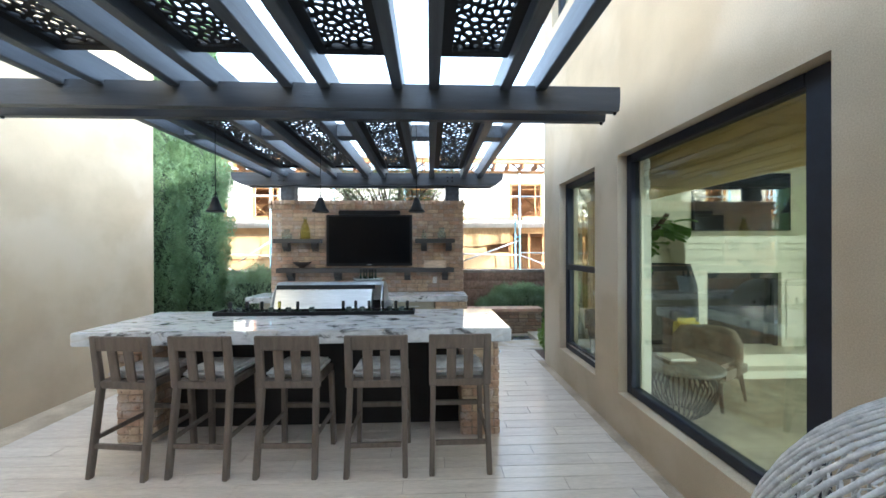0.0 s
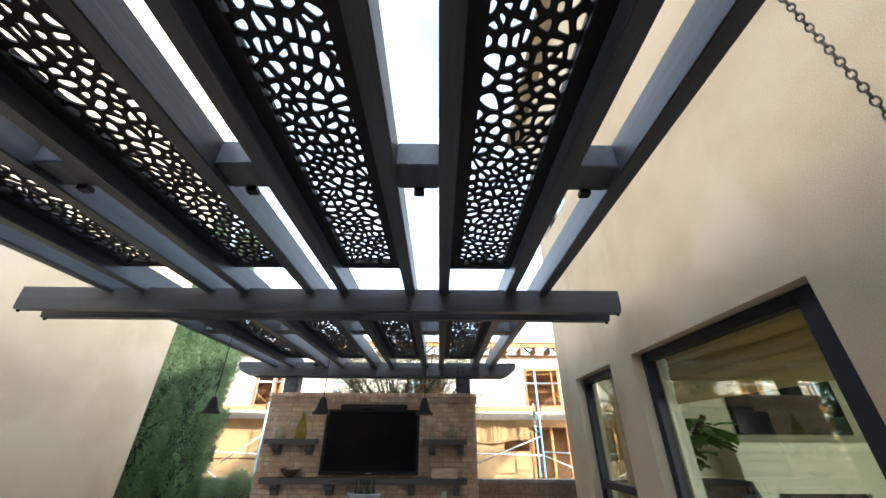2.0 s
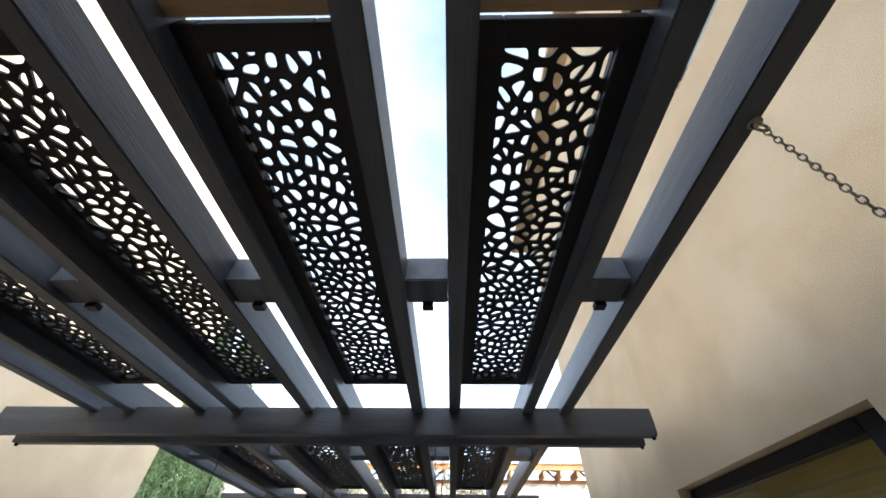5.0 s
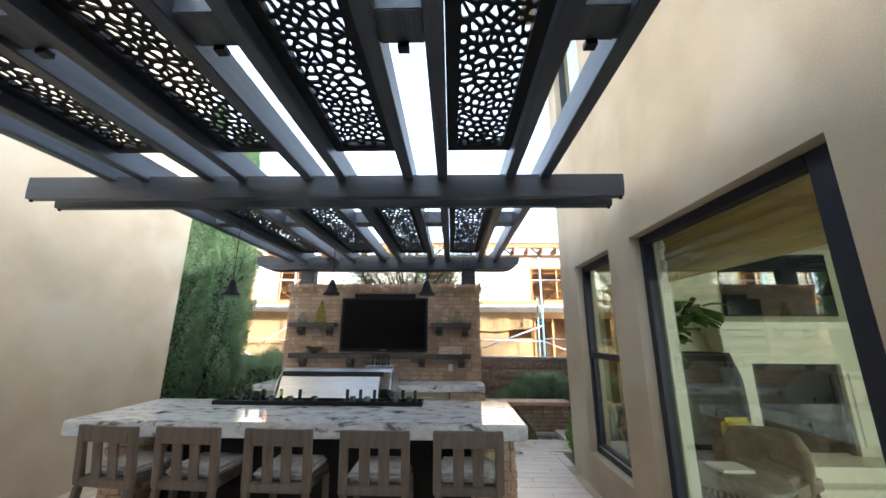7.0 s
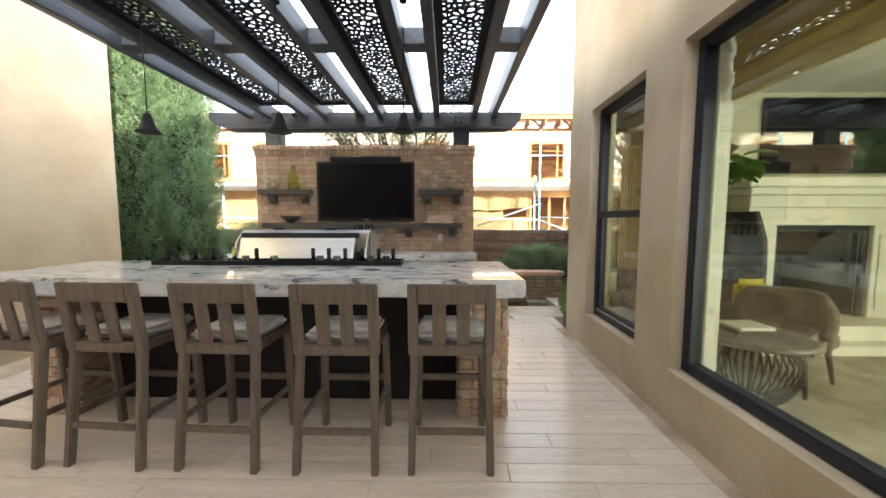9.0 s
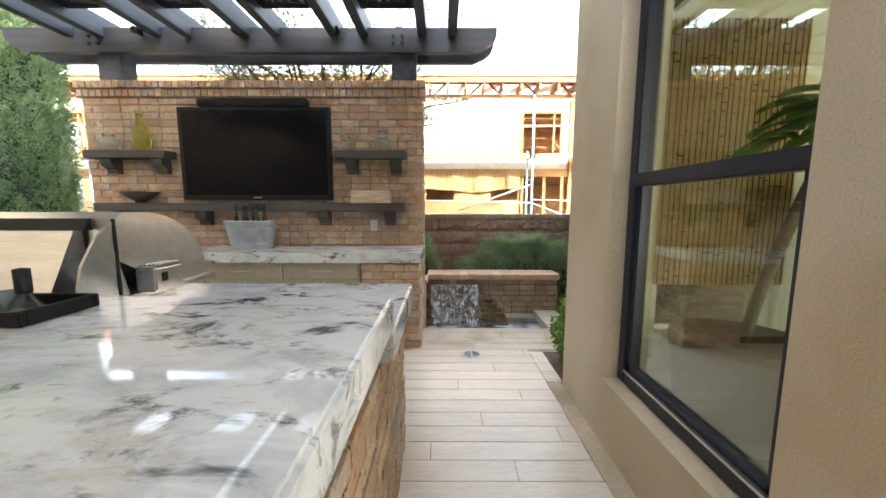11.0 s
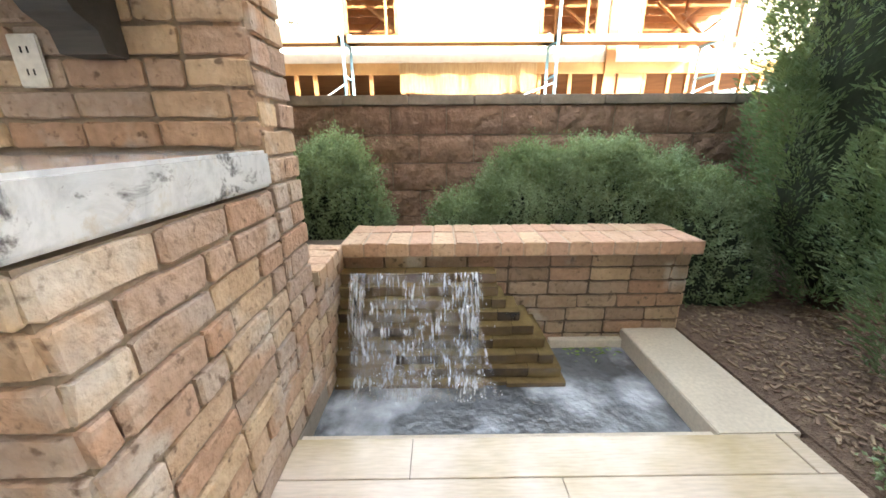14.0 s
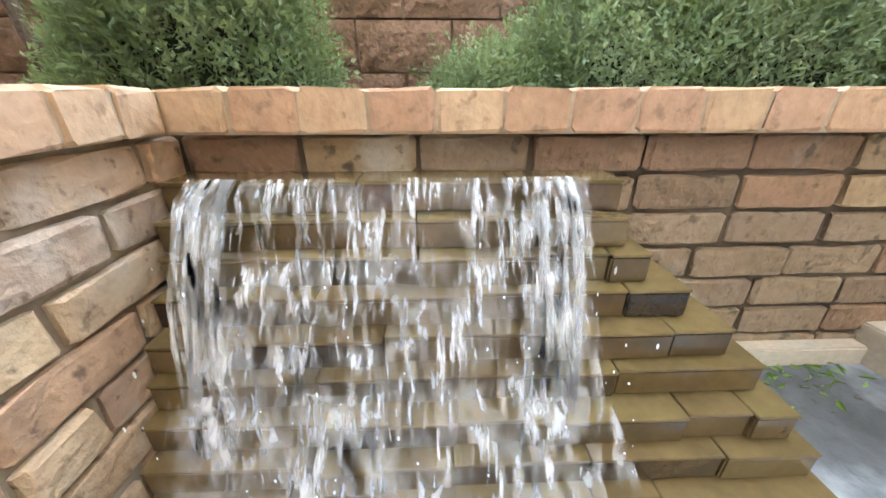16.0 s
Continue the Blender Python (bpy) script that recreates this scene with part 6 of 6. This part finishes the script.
part("liner_board", boxes((0.178, 0.27, 3.196, 3.276, 0.38, 2.575), bevel=0.003), WHITE, ln)
VELVET = material("grey_velvet", (0.075, 0.072, 0.075), 0.9, scale=6, fine=120, bump=0.2)
LINEN = material("pale_linen", (0.19, 0.16, 0.13), 0.9, scale=6, fine=160, bump=0.2)
YELLOW = material("yellow_cushion", (0.62, 0.52, 0.06), 0.9, scale=8, fine=120, bump=0.2)


def armchair(name, label, at, turn, back, cloth):
    c = thing(name, label, "armchair")
    part("seat", boxes((-0.30, 0.30, -0.30, 0.30, 0.28, 0.47), bevel=0.05), cloth, c)
    bm = bmesh.new()
    rows = []
    for u in [k / 8 for k in range(9)]:
        z = 0.30 + (back - 0.30) * u
        half = 0.33 * (1 - 0.18 * max(0, u - 0.75) / 0.25) + 0.03 * math.sin(u * 3)
        rows.append([bm.verts.new((half * math.sin(a), 0.30 - 0.42 * (1 - math.cos(a)) + 0.06 * u, z)) for a in [radians(-75 + 15 * k) for k in range(11)]])
    for p, q in zip(rows, rows[1:]):
        for i in range(10):
            f = bm.faces.new((p[i], p[i + 1], q[i + 1], q[i]))
            f.smooth = True
    ob = part("shell_back", bm, cloth, c)
    so = ob.modifiers.new("thick", "SOLIDIFY")
    so.thickness = 0.06
    for x in (-0.24, 0.24):
        for y in (-0.24, 0.24):
            part("leg", rod(bmesh.new(), (x * 1.15, y * 1.15, 0), (x, y, 0.29), 0.014, 0.024, 10), BOWLWOOD, c)
    c.matrix_basis = pose(*at, 0, 0, turn)
    return c


armchair("wing_chair", "tall grey velvet wing chair in the room", (1.40, 4.58, 0.05), -18, 1.46, VELVET)
armchair("tub_chair", "taupe upholstered tub chair beside the round table", (1.30, 3.86, 0.05), -62, 0.76, LINEN)
cu = thing("throw_cushion", "bright yellow square cushion on the wing chair", "cushion", (1.50, 4.40, 0.53))
part("cover", boxes((-0.17, 0.17, -0.055, 0.055, 0.0, 0.30), bevel=0.05), YELLOW, cu)
tb = thing("round_table", "round grey low table with a wire basket base", "table", (0.76, 3.52, 0.05))
part("tabletop", lathe(bmesh.new(), [(0.36, 0.47), (0.38, 0.48), (0.38, 0.50), (0.36, 0.51)], n=40), material("table_grey", (0.20, 0.19, 0.18), 0.4, scale=5, fine=40), tb)
for k in range(40):
    a = math.tau * k / 40
    part("wire", tube([Vector((r * math.cos(a), r * math.sin(a), z)) for r, z in ((0.16, 0.01), (0.24, 0.08), (0.31, 0.22), (0.31, 0.36), (0.24, 0.47))], 0.008), BLACK, tb)
part("ring", tube([Vector((0.16 * math.cos(math.tau * i / 24), 0.16 * math.sin(math.tau * i / 24), 0.01)) for i in range(25)], 0.008), BLACK, tb)
for k, (w, h) in enumerate(((0.30, 0.03), (0.26, 0.025))):
    bk = thing("book", "large pale book lying on the round table", "book", (0.76, 3.56, 0.561 + 0.031 * k), group="books on the table")
    part("cover", boxes((-w / 2, w / 2, -0.11, 0.11, 0.0, h), bevel=0.003), WHITE if k else LINEN, bk)
pl = thing("fiddle_leaf_plant", "fiddle-leaf fig in a woven basket by the window", "plant", (0.76, 4.74, 0.05))
part("basket", lathe(bmesh.new(), [(0.24, 0.0), (0.29, 0.12), (0.32, 0.40), (0.345, 0.53), (0.34, 0.565), (0.31, 0.57), (0.29, 0.54), (0.0, 0.50)], n=26), material("basket_weave", (0.10, 0.065, 0.035), 0.9, scale=12, fine=80, stretch=(1, 1, 6), bump=0.8), pl)
bm = tube([Vector((0, 0, 0.48)), Vector((0.10, 0.0, 0.9)), Vector((0.22, -0.06, 1.4)), Vector((0.38, -0.22, 1.85)), Vector((0.50, -0.34, 2.1))], 0.030, 8)
part("stem", bm, BARK, pl)
rp = random.Random(12)
FIG = foliage("fig_leaf_green", (0.15, 0.29, 0.07), (0.09, 0.19, 0.045), 0.4)
for k in range(70):
    a, u = rp.uniform(0, math.tau), rp.uniform(0.0, 1.0)
    base = Vector((0.12 + 0.44 * u, -0.02 - 0.36 * u, 1.55 + 0.45 * u + rp.uniform(-0.12, 0.12)))
    d = Vector((math.cos(a), math.sin(a), rp.uniform(-0.25, 0.55))).normalized()
    side = d.cross(Vector((0, 0, 1))).normalized()
    up = side.cross(d)
    l, w = rp.uniform(0.22, 0.34), rp.uniform(0.13, 0.19)
    bm = bmesh.new()
    spine, left_e, right_e = [], [], []
    for j in range(6):
        s = j / 5
        p = base + d * (0.05 + l * s) + Vector((0, 0, -0.10 * s * s))
        hw = w / 2 * math.sin(math.pi * min(0.97, 0.08 + 0.86 * s)) * (0.75 + 0.5 * s)
        spine.append(bm.verts.new(p))
        left_e.append(bm.verts.new(p + side * hw + up * 0.02))
        right_e.append(bm.verts.new(p - side * hw + up * 0.02))
    for j in range(5):
        bm.faces.new((spine[j], spine[j + 1], left_e[j + 1], left_e[j])).smooth = True
        bm.faces.new((spine[j], right_e[j], right_e[j + 1], spine[j + 1])).smooth = True
    part("leaf", bm, FIG, pl)

# ---- bricks laid ----
for parent, key, c, turn in LAID:
    ob = new("brick", BRICKS[key])
    ob.parent = parent
    ob.matrix_basis = pose(c.x, c.y, c.z, 0, 0, math.degrees(turn))

for k in range(5):
    y = first + PITCH * (48 + k)
    part("plank", boxes((-0.1065, 0.015, max(y + 0.0015, 5.409), min(y + PITCH - 0.0015, 5.963), -0.012, 0.0), bevel=0.0015), TILE, floor)
